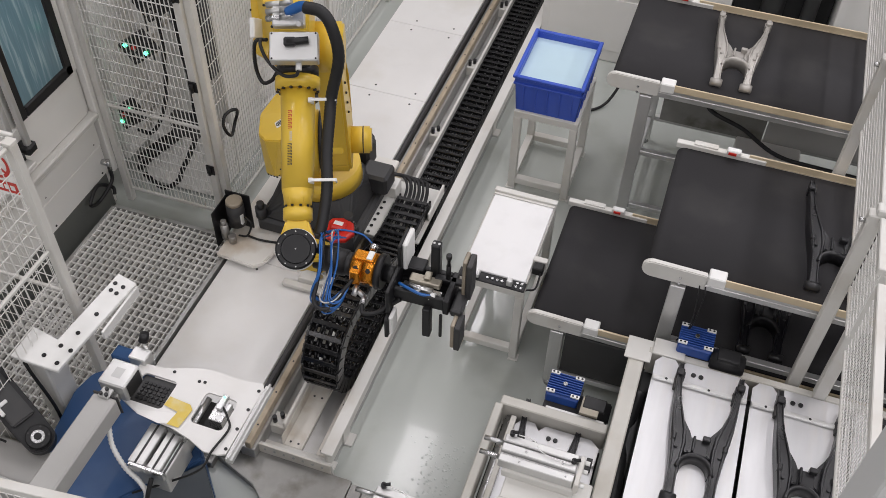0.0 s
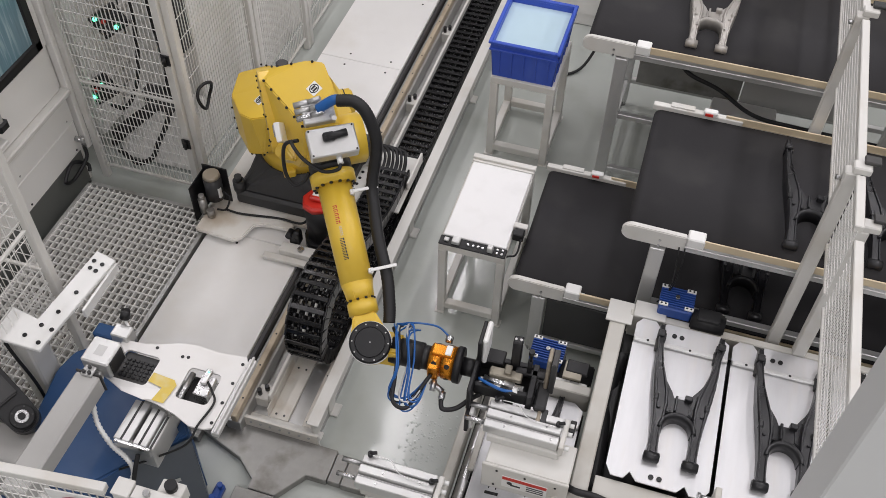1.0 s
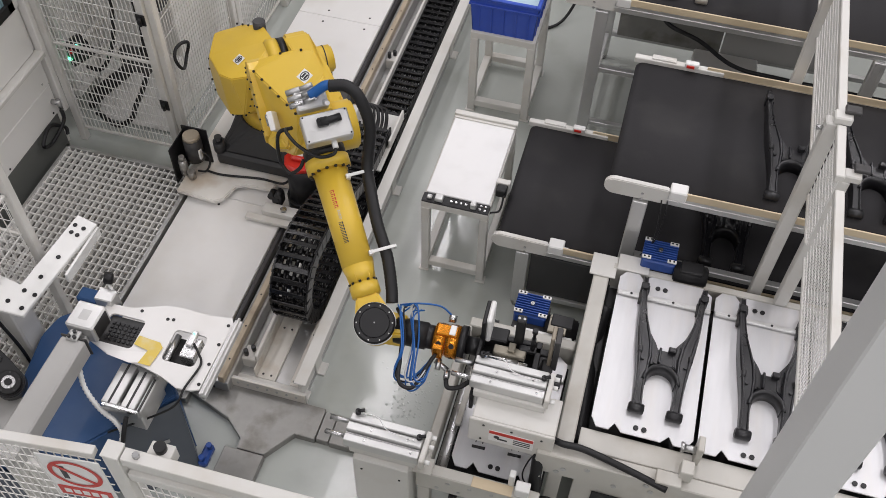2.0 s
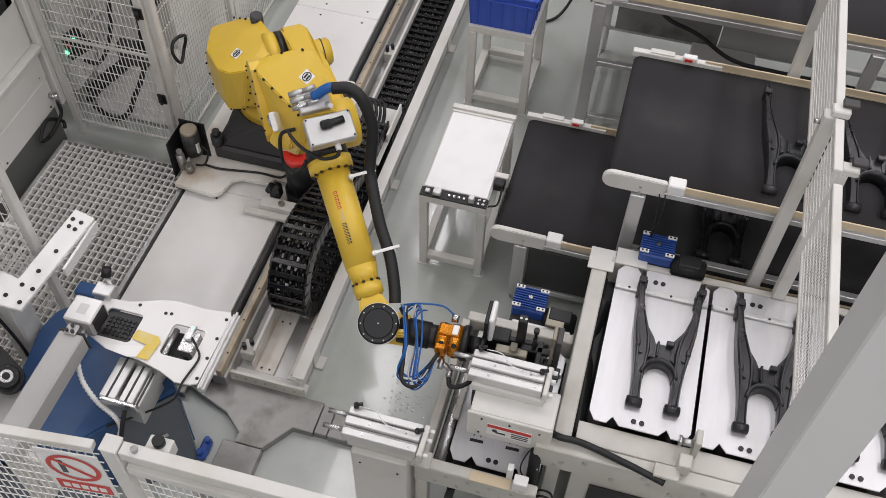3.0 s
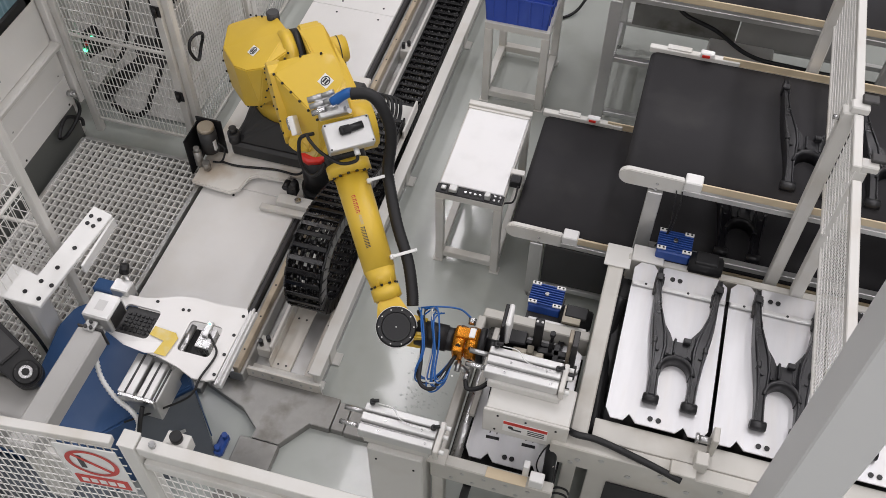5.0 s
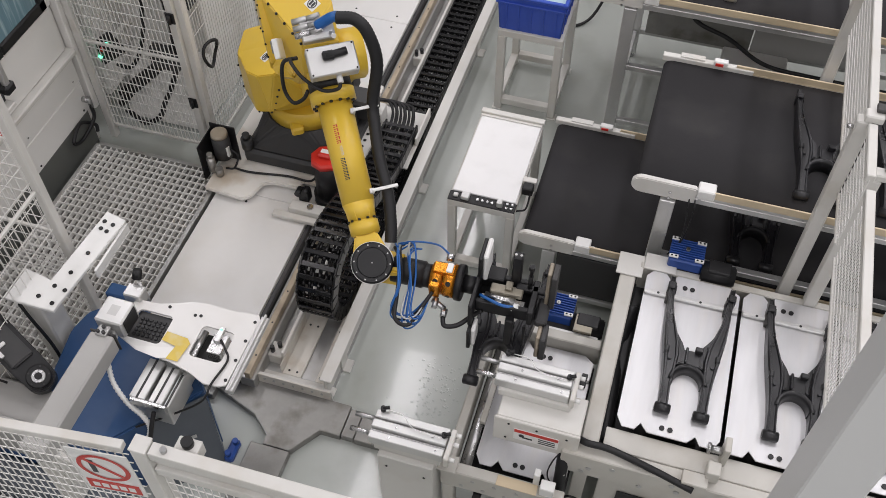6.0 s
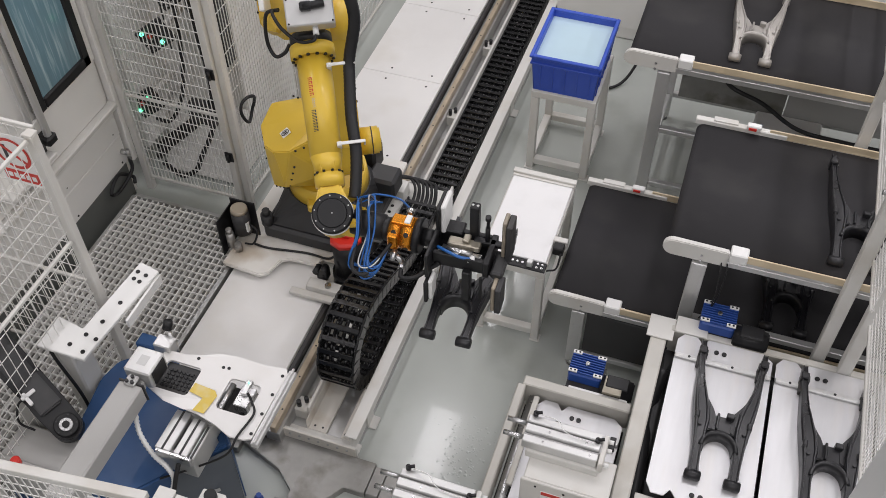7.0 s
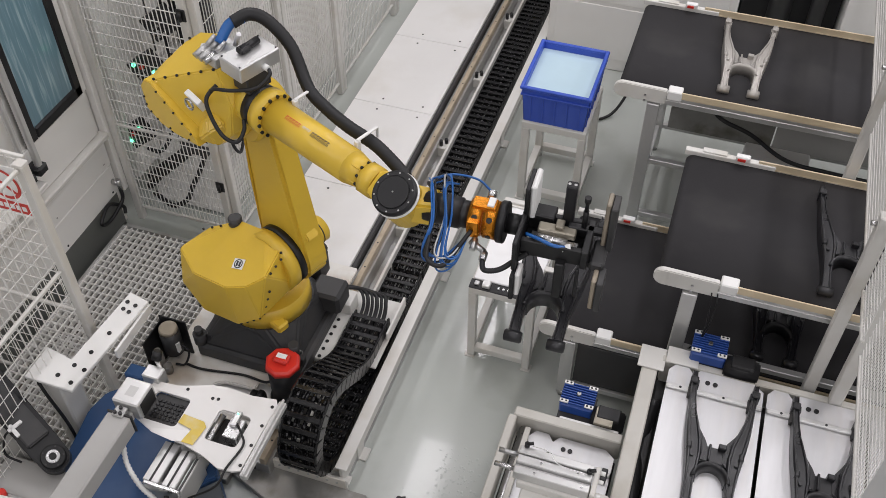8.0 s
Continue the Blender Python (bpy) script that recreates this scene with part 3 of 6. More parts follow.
# ---------------------------------------------------------------- cabinets behind the belts
def far_cabinets():
    t = thing("control_cabinet", "off-white sheet metal cabinet with recessed door", "cabinet", (-1.42, 7.0, 0))
    part("body", box(bm_new(), 0, 1.5, 0, 1.0, 0, 1.9, 0.01), CREAM, t)
    part("door", box(bm_new(), 0.06, 1.44, -0.012, 0, 0.12, 0.62, 0.004), CREAM, t)
    part("door", box(bm_new(), 0.06, 1.44, -0.012, 0, 0.66, 1.85, 0.004), CREAM, t)
    part("feed_cable", tube(bm_new(), [(0.55, -0.8, 0.02), (0.75, -0.6, 0.05), (0.9, -0.3, 0.4), (0.98, -0.02, 0.55)], 0.012), RUBBER, t)
    t = thing("tool_magazine", "machine bay with its inner shade as a black box, white side panels", "machine", (0.1, 7.0, 0))
    # solid block: the bay's inner shade is put into its black colour
    part("bay", box(bm_new(), 0, 0.75, 0.25, 1.2, 0, 2.0), SHADEBLACK, t)
    part("side_panel", box(bm_new(), 0.76, 1.15, -0.05, 1.2, 0, 2.0, 0.008), CREAM, t)
    part("side_panel", box(bm_new(), 1.25, 1.4, -0.05, 1.2, 0, 2.0, 0.008), CREAM, t)
    part("side_panel", box(bm_new(), 1.5, 1.75, -0.05, 1.2, 0, 2.0, 0.008), CREAM, t)
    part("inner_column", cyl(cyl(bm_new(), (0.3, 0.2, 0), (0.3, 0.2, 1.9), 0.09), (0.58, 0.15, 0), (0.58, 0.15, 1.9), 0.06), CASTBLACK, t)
    t = thing("machine_housing", "plain off-white machine housing beyond the track", "machine", (-5.4, 9.2, 0))
    part("body", box(bm_new(), 0, 2.2, 0, 2.5, 0, 2.4, 0.01), CREAM, t)
    t = thing("machine_housing", "plain off-white machine housing beyond the belts", "machine", (2.2, 7.0, 0))
    part("body", box(bm_new(), 0, 3, 0, 1.4, 0, 2.2, 0.01), CREAM, t)


far_cabinets()


# ---------------------------------------------------------------- swing arms
def swing_arm_mesh():
    """A fork-shaped motorcycle swing arm: two deep channelled legs, gusset web and an arched scoop. Length along y, eyes at y = 0."""
    b = bm_new()

    def leg(line, flip):
        """Cast leg along (y, x, half width, low, high): rounded top with rims and a shallow channel."""
        rings = []
        for y, x, w, lo, hi in line:
            sec = [(-w, lo), (-w, hi - 0.010), (-w * 0.82, hi), (-w * 0.62, hi), (-w * 0.5, hi - 0.009), (w * 0.5, hi - 0.009), (w * 0.62, hi), (w * 0.82, hi), (w, hi - 0.010), (w, lo)]
            rings.append([b.verts.new((flip * (x + dx), y, z)) for dx, z in sec])
        for p, q in zip(rings, rings[1:]):
            for k in range(len(p)):
                b.faces.new((p[k], p[(k + 1) % len(p)], q[(k + 1) % len(q)], q[k]))
        b.faces.new(rings[0])
        b.faces.new(rings[-1][::-1])

    line = [(0.0, 0.092, 0.026, -0.02, 0.022), (0.05, 0.094, 0.023, -0.02, 0.028), (0.12, 0.096, 0.022, -0.024, 0.038), (0.20, 0.096, 0.028, -0.028, 0.048), (0.28, 0.098, 0.036, -0.03, 0.056), (0.36, 0.108, 0.037, -0.03, 0.058),
            (0.44, 0.124, 0.030, -0.028, 0.056), (0.52, 0.138, 0.021, -0.026, 0.052), (0.60, 0.146, 0.016, -0.022, 0.046), (0.68, 0.152, 0.015, -0.02, 0.042), (0.775, 0.156, 0.013, -0.018, 0.036)]
    for s in (1, -1):
        leg(line, s)
        # gusset web down to the bridge
        prism(b, [(s * 0.118, 0.50), (s * 0.085, 0.43), (s * 0.05, 0.375), (s * 0.036, 0.34), (s * 0.04, 0.26), (s * 0.10, 0.22), (s * 0.12, 0.36)], -0.006, 0.030, 0.004)
        box(b, s * 0.155 - 0.020, s * 0.155 + 0.020, 0.688, 0.728, -0.02, 0.052, 0.005)
        box(b, s * 0.125 - 0.012, s * 0.125 + 0.012, 0.285, 0.325, 0.02, 0.064, 0.006)
        cyl(b, (s * 0.105, 0.255, 0.03), (s * 0.105, 0.255, 0.056), 0.009, seg=10)
    # arched scoop: deep smooth inner wall with a rolled lip
    n = 20
    prev = None
    for k in range(n + 1):
        a = math.pi * k / n
        c, s_ = math.cos(a), math.sin(a)
        ring = [b.verts.new((c * r, 0.15 + s_ * r * 1.12, z)) for r, z in ((0.066, -0.034), (0.090, -0.030), (0.100, 0.024), (0.088, 0.046), (0.078, 0.046), (0.070, 0.030))]
        if prev:
            for i in range(6):
                f = b.faces.new((prev[i], prev[(i + 1) % 6], ring[(i + 1) % 6], ring[i]))
                f.smooth = True
        else:
            b.faces.new(ring)
        prev = ring
    b.faces.new(prev[::-1])
    # bridge between the gussets with two ribs
    box(b, -0.06, 0.06, 0.25, 0.345, -0.02, 0.026, 0.006)
    box(b, -0.030, -0.018, 0.255, 0.345, 0.02, 0.048, 0.003)
    box(b, 0.014, 0.052, 0.328, 0.356, -0.01, 0.056, 0.004)
    return b


def bushing_mesh():
    b = cyl(bm_new(), (-0.038, -0.004, 0), (0.038, -0.004, 0), 0.026, seg=24, bev=0.004)
    return b


def swing_arm_kit(coat):
    pin = cyl(bm_new(), (-0.039, -0.004, 0), (0.039, -0.004, 0), 0.012, seg=14)
    stud = cyl(bm_new(), (0, 0, 0.02), (0, 0, 0.031), 0.009, seg=10)
    tab = box(bm_new(), -0.011, 0.011, 0.70, 0.74, -0.012, 0.036, 0.003)
    return dict(casting=mesh_of("casting", swing_arm_mesh(), coat), bushing=mesh_of("bushing", bushing_mesh(), coat), pin=mesh_of("bushing_pin", pin, CASTBLACK), stud=mesh_of("stud", stud, coat), tab=mesh_of("pivot_tab", tab, coat))


ARM_BLACK = swing_arm_kit(ARMBLACK)
ARM_RAW = swing_arm_kit(ARMRAW)


def swing_arm(kit, label, m):
    t = thing("swing_arm", label, "swing arm", group="swing arms")
    t.matrix_basis = m
    shared("casting", kit["casting"], t, Matrix.Identity(4))
    for s in (-1, 1):
        b = shared("bushing", kit["bushing"], t, pose(s * 0.092, 0, 0))
        shared("bushing_pin", kit["pin"], b, Matrix.Identity(4))
        shared("pivot_tab", kit["tab"], t, pose(s * 0.140, -0.02, 0))
        for y in (0.30, 0.38):
            shared("stud", kit["stud"], t, pose(s * (0.062 + 0.12 * (y - 0.24)), y, 0.006))
    return t


# ---------------------------------------------------------------- belts
def conveyor(label, x0, x1, y0, y1, z, legs, guide_to=None, back=True):
    """A flat belt on an aluminium profile frame; x0 is the rounded end."""
    t = thing("belt_conveyor", label, "conveyor", (x0, y0, 0), "belt conveyors")
    L, W = x1 - x0, y1 - y0
    r = 0.045
    b = bm_new()
    prof = [(L, z)]
    prof += [(0.06 + r - r + r * math.cos(a), z - r + r * math.sin(a)) for a in [math.pi / 2 + math.pi * k / 10 for k in range(11)]]
    prof += [(L, z - 2 * r)]
    prof = [(max(x, 0.012), zz) for x, zz in prof]
    lo = [b.verts.new((x, 0.03, zz)) for x, zz in prof]
    hi = [b.verts.new((x, W - 0.03, zz)) for x, zz in prof]
    for i in range(len(prof) - 1):
        f = b.faces.new((lo[i], lo[i + 1], hi[i + 1], hi[i]))
        f.smooth = True
    b.faces.new(lo)
    b.faces.new(hi[::-1])
    part("belt", b, BELT, t, "matt black belt")
    for yy, s in ((0.0, -1), (W, 1)):
        f = bm_new()
        y_in, y_out = (yy - 0.012, yy + 0.028) if s < 0 else (yy - 0.028, yy + 0.012)
        box(f, 0.26, L, y_in, y_out, z - 0.075, z - 0.005, 0.003)
        box(f, 0.26, L, y_in - 0.004, y_out + 0.004, z - 0.046, z - 0.034, 0.002)
        part("side_profile", f, ALU, t)
        if s < 0:
            c = bm_new()
            pts = [(0.05 + 0.055 * math.cos(a), 0.055 * math.sin(a)) for a in [math.pi / 2 + math.pi * k / 12 for k in range(13)]]
            pts += [(0.33, -0.055), (0.33, 0.05)]
            prism(c, pts, 0, 0.034, 0.005, Matrix.Translation((0, yy + 0.012, z - 0.012)) @ pose(0, 0, 0, 90, 0, 0))
            e = part("end_bracket", c, WHITE, t, "rounded white end bracket")
            studs("bracket_screw", [(0.2, yy - 0.027, z - 0.02), (0.2, yy - 0.027, z - 0.06)], 0.008, 0.006, STEEL, e, "y")
        g = bm_new()
        gx = guide_to or L
        box(g, 0.42, gx, yy + s * 0.002 - 0.022, yy + s * 0.002 - 0.016 + 0.004, z + 0.002, z + 0.045, 0.002)
        box(g, 0.42, gx, yy - 0.022, yy + 0.022, z - 0.004, z + 0.004, 0.001)
        part("guide_strip", g, WOODSTRIP, t, "cream side guide strip")
    if back:
        part("sensor_plate", box(box(bm_new(), 0.0, 0.52, W - 0.03, W + 0.01, z - 0.01, z + 0.028, 0.004), 0.1, 0.24, W - 0.02, W + 0.02, z + 0.028, z + 0.036, 0.002), WHITE, t)
        s = part("sensor", box(bm_new(), 0.29, 0.37, W - 0.04, W, z + 0.028, z + 0.06, 0.005), LABELWHITE, t)
        part("sensor_eye", box(bm_new(), 0.30, 0.345, W - 0.046, W - 0.04, z + 0.032, z + 0.05, 0.001), RED, s)
    part("sensor_box", box(box(bm_new(), 0.335, 0.425, -0.03, 0.045, z - 0.02, z + 0.045, 0.006), 0.31, 0.45, -0.01, 0.02, z - 0.01, z + 0.012, 0.003), LABELWHITE, t)
    for x, y in legs:
        f = bm_new()
        xx, yy = x - x0, y - y0
        box(f, xx - 0.04, xx + 0.04, yy - 0.022, yy + 0.022, 0.03, z - 0.075, 0.004)
        for o in (-0.018, 0.018):
            box(f, xx + o - 0.003, xx + o + 0.003, yy - 0.0245, yy + 0.0245, 0.03, z - 0.08, 0)
        g = part("leg", f, ALU, t)
        part("foot", cyl(bm_new(), (xx, yy, 0), (xx, yy, 0.03), 0.035, 0.02, seg=14), STEEL, g)
    # side panel whose black also stands for the shade between the legs
    if z < 1:
        part("kick_panel", box(bm_new(), 0.24, L - 0.1, -0.005, 0.008, 0.145, 0.505, 0.003), CASTBLACK, t, "dark side panel that also blacks out the void under the low belt")
    xs = sorted({x for x, y in legs})
    for xx in xs:
        part("cross_bar", box(bm_new(), xx - x0 - 0.02, xx - x0 + 0.02, 0.04, W - 0.04, 0.22, 0.26, 0.003), ALU, t)
    if len(xs) > 1:
        for yy in (0.0, W):
            for h in (0.24, 0.24 + (z - 0.3) * 0.5) if z > 1 else (0.12,):
                part("long_bar", box(bm_new(), xs[0] - x0 + 0.04, xs[-1] - x0 - 0.04, yy - 0.02, yy + 0.02, h - 0.02, h + 0.02, 0.003), ALU, t)
    return t


BZ = 1.28
conveyor("low black belt conveyor on aluminium legs", -0.61, 2.4, 3.57, 4.57, 0.60, [(x, y) for x in (-0.42, 0.75, 2.2) for y in (3.565, 4.555)])
conveyor("high black belt conveyor carrying black swing arms", -0.035, 3.2, 3.55, 4.57, BZ, [(x, y) for x in (0.165, 1.9, 3.0) for y in (3.535, 4.60)])
conveyor("high black belt conveyor carrying a raw swing arm", -0.56, 3.2, 5.07, 6.09, BZ, [(x, y) for x in (-0.30, 1.4, 3.0) for y in (5.06, 6.08)])
swing_arm(ARM_BLACK, "black coated swing arm lying on a belt", pose(0.9, 3.66, BZ + 0.03))
swing_arm(ARM_BLACK, "black coated swing arm lying on a belt", pose(1.32, 3.66, BZ + 0.03))
swing_arm(ARM_RAW, "raw pale cast swing arm lying on a belt", pose(0.19, 5.2, BZ + 0.03))
swing_arm(ARM_BLACK, "black swing arm on the shaded low belt", pose(0.71, 3.71, 0.63))
s = thing("control_unit", "grey control unit under the upper belt", "control box")
part("case", box(bm_new(), 0.35, 0.8, 5.25, 5.7, 0.1, 0.55, 0.01), CREAM, s)
part("hood", prism(bm_new(), [(0.15, 5.2), (0.35, 5.25), (0.35, 5.7), (0.15, 5.6)], 0.1, 0.4, 0.008), CREAM, s)
v = bm_new()
for k in range(8):
    box(v, 0.62 + 0.02 * k, 0.63 + 0.02 * k, 5.24, 5.26, 0.3, 0.42, 0)
part("vent_slots", v, BLACK, s)
s = thing("power_cable", "thick black cable sagging under the upper belt", "cable")
part("cable", tube(bm_new(), [(0.02, 5.5, 1.08), (0.11, 5.3, 1.02), (0.35, 5.3, 0.92), (0.61, 5.3, 0.77), (0.94, 5.3, 0.74), (1.9, 5.2, 0.8)], 0.014), RUBBER, s)
s = thing("sensor_cord", "thin dark cords dangling from the belt's side profile", "cable")
for dx in (0.0, 0.03):
    part("cord", tube(bm_new(), [(0.27 + dx, 3.53, 1.24), (0.275 + dx, 3.49, 1.2), (0.285 + dx * 0.5, 3.47, 1.05), (0.28, 3.48, 0.92), (0.27 - dx, 3.50, 0.80)], 0.004, seg=6), RUBBER, s)
s = thing("grey_drip_pan", "grey sheet panel under the upper belt", "panel")
part("sheet", box(bm_new(), -0.22, 0.55, 6.02, 6.04, 0.28, 1.15), DUCT, s)
part("sheet", box(bm_new(), 0.56, 1.3, 6.02, 6.04, 0.28, 1.15), BEAMGREY, s)


# ---------------------------------------------------------------- stands
def frame_stand(name, label, category, x0, x1, y0, y1, z, tube_w, group=""):
    t = thing(name, label, category, group=group)
    w = tube_w
    for x in (x0, x1 - w):
        for y in (y0, y1 - w):
            part("leg", box(bm_new(), x, x + w, y, y + w, 0.006, z - w, 0.005), WHITE, t)
    for x in (x0, x1 - w):
        for z0 in (z - w, 0.05):
            part("side_rail", box(bm_new(), x + 0.001, x + w - 0.001, y0 + w, y1 - w, z0, z0 + w, 0.004), WHITE, t)
    for y in (y0, y1 - w):
        for z0 in (z - w, 0.05):
            part("cross_rail", box(bm_new(), x0 + (w if z0 < 0.1 else 0), x1 - (w if z0 < 0.1 else 0), y, y + w, z0, z0 + w, 0.004), WHITE, t)
    for x in (x0 - 0.012, x1 - w):
        for y in (y0 - 0.012, y1 - w):
            part("foot_plate", box(bm_new(), x, x + w + 0.012, y, y + w + 0.012, 0, 0.006, 0.001), WHITE, t)
    return t


wt = frame_stand("parts_table", "white steel frame table with a sheet metal top", "table", -1.078, -0.665, 3.65, 4.44, 0.66, 0.05)
part("top_plate", box(bm_new(), -1.065, -0.675, 3.72, 4.44, 0.66, 0.682, 0.003), TOPWHITE, wt, "bright white sheet top")
part("front_block", box(bm_new(), -1.078, -0.665, 3.65, 3.722, 0.66, 0.672, 0.003), BLACK, wt)
part("back_bar", box(box(bm_new(), -1.075, -0.66, 4.40, 4.44, 0.682, 0.705, 0.003), -1.07, -0.67, 4.38, 4.4, 0.682, 0.69, 0.002), WHITE, wt)
for x0, x1, y0, y1, z1 in ((-1.0, -0.95, 3.66, 3.71, 0.70), (-0.78, -0.745, 3.66, 3.70, 0.715), (-1.05, -1.02, 3.67, 3.70, 0.688)):
    part("stop_block", box(bm_new(), x0, x1, y0, y1, 0.672, z1, 0.004), ALU, wt)
studs("block_screw", [(-0.9 + 0.03 * k, 3.685, 0.672) for k in range(4)] + [(-0.72, 3.67, 0.672), (-0.69, 3.67, 0.672), (-0.72, 3.7, 0.672), (-0.69, 3.7, 0.672)], 0.008, 0.008, STEEL, wt)
part("stop_sensor", box(bm_new(), -0.665, -0.60, 3.83, 3.89, 0.64, 0.70, 0.006), BLACK, wt)
part("sensor_arm", box(bm_new(), -0.675, -0.59, 3.89, 3.93, 0.62, 0.705, 0.003), WHITE, wt)
part("sensor_lead", tube(bm_new(), [(-0.61, 3.83, 0.67), (-0.62, 3.76, 0.6), (-0.68, 3.70, 0.6), (-0.685, 3.705, 0.3)], 0.006), RUBBER, wt)

bs = frame_stand("crate_stand", "white steel frame stand under a blue crate", "stand", -1.175, -0.715, 5.185, 5.76, 0.73, 0.055)
part("shelf_sheet", box(bm_new(), -1.17, -0.72, 5.19, 5.755, 0.73, 0.734, 0.001), WHITE, bs)


def crate():
    t = thing("plastic_crate", "deep blue plastic crate nearly full of milky liquid", "crate", (-0.955, 5.47, 0.734))
    a, c, h = 0.235, 0.285, 0.30
    f = 0.02
    b = bm_new()
    box(b, -a + f, a - f, -c + f, c - f, 0, 0.012, 0.003)
    for s in (-1, 1):
        hull(b, [(s * (a - f), y * (c - f), 0) for y in (-1, 1)] + [(s * (a - f - 0.01), y * (c - f), 0) for y in (-1, 1)] + [(s * a, y * c, h) for y in (-1, 1)] + [(s * (a - 0.01), y * (c - 0.002), h) for y in (-1, 1)], 0)
        hull(b, [(x * (a - f), s * (c - f), 0) for x in (-1, 1)] + [(x * (a - f), s * (c - f - 0.01), 0) for x in (-1, 1)] + [(x * a, s * c, h) for x in (-1, 1)] + [(x * a, s * (c - 0.01), h) for x in (-1, 1)], 0)
    part("shell", b, CRATEBLUE, t)
    b = bm_new()
    for s in (-1, 1):
        box(b, s * a - 0.014, s * a + 0.014, -c - 0.014, c + 0.014, h - 0.02, h + 0.002, 0.005)
        box(b, -a + 0.014, a - 0.014, s * c - 0.014, s * c + 0.014, h - 0.02, h + 0.002, 0.005)
        box(b, s * a - 0.008, s * a + 0.008, -c - 0.006, c + 0.006, h - 0.075, h - 0.06, 0.003)
        box(b, -a + 0.008, a - 0.008, s * c - 0.008, s * c + 0.008, h - 0.075, h - 0.06, 0.003)
    part("rim", b, CRATEBLUE, t)
    b = bm_new()
    for s in (-1, 1):
        for k in range(5):
            x = -0.17 + 0.085 * k
            hull(b, [(x - 0.006, s * (c - f + 0.006), 0.005), (x + 0.006, s * (c - f + 0.006), 0.005), (x - 0.006, s * (c + 0.006), h - 0.07), (x + 0.006, s * (c + 0.006), h - 0.07), (x - 0.006, s * (c - f - 0.006), 0.005), (x + 0.006, s * (c - 0.014), h - 0.07)], 0)
            y = -0.21 + 0.105 * k
            hull(b, [(s * (a - f + 0.006), y - 0.006, 0.005), (s * (a - f + 0.006), y + 0.006, 0.005), (s * (a + 0.006), y - 0.006, h - 0.07), (s * (a + 0.006), y + 0.006, h - 0.07), (s * (a - f - 0.006), y - 0.006, 0.005), (s * (a - 0.014), y + 0.006, h - 0.07)], 0)
    part("ribs", b, CRATEBLUE, t)
    part("liquid", box(bm_new(), -a + 0.013, a - 0.013, -c + 0.013, c - 0.013, 0.2, 0.245, 0), MILKY, t, "pale blue milky coolant")


crate()


# ---------------------------------------------------------------- transfer tables for swing arms
def gear_motor(x, y, z, label):
    t = thing("gear_motor", label, "motor", (x, y, z), "blue gear motors")
    b = bm_new()
    box(b, -0.09, 0.09, -0.075, 0.075, 0.0, 0.075, 0.008)
    part("housing", b, MOTORBLUE, t)
    for k in range(9):
        yy = -0.064 + 0.016 * k
        part("fin", box(bm_new(), -0.092, 0.092, yy - 0.003, yy + 0.003, 0.075, 0.092, 0.001), MOTORBLUE, t)
    for sx in (-1, 1):
        for sy in (-1, 1):
            x0 = sx * 0.068
            p = part("foot_pad", box(bm_new(), x0 - 0.024, x0 + 0.024, sy * 0.062 - 0.010, sy * 0.062 + 0.010, 0.088, 0.098, 0.001), LABELWHITE, t)
            for o in (-0.011, 0.011):
                studs("pad_slot", [(x0 + o, sy * 0.062, 0.098)], 0.006, 0.0015, BLACK, p)
    part("vent_plug", cyl(bm_new(), (0, 0, 0.09), (0, 0, 0.103), 0.012, seg=14), STEEL, t)
    b = cyl(bm_new(), (0.09, -0.06, 0.02), (0.27, -0.06, 0.02), 0.058, seg=24, bev=0.008)
    box(b, 0.12, 0.24, -0.10, -0.02, 0.05, 0.085, 0.005)
    part("drive_motor", b, BLACK, t)
    part("mount_plate", box(bm_new(), -0.09, 0.10, -0.11, 0.07, -0.012, 0, 0.002), CASTBLACK, t)
    part("mount_post", box(bm_new(), -0.06, 0.06, -0.05, 0.05, -z, -0.012, 0.003), ALU, t)
    return t


gear_motor(0.335, 3.435, 0.86, "blue ribbed gear motor behind the swing arm plates")
gear_motor(-0.27, 3.08, 0.60, "blue ribbed gear motor behind the lower station")


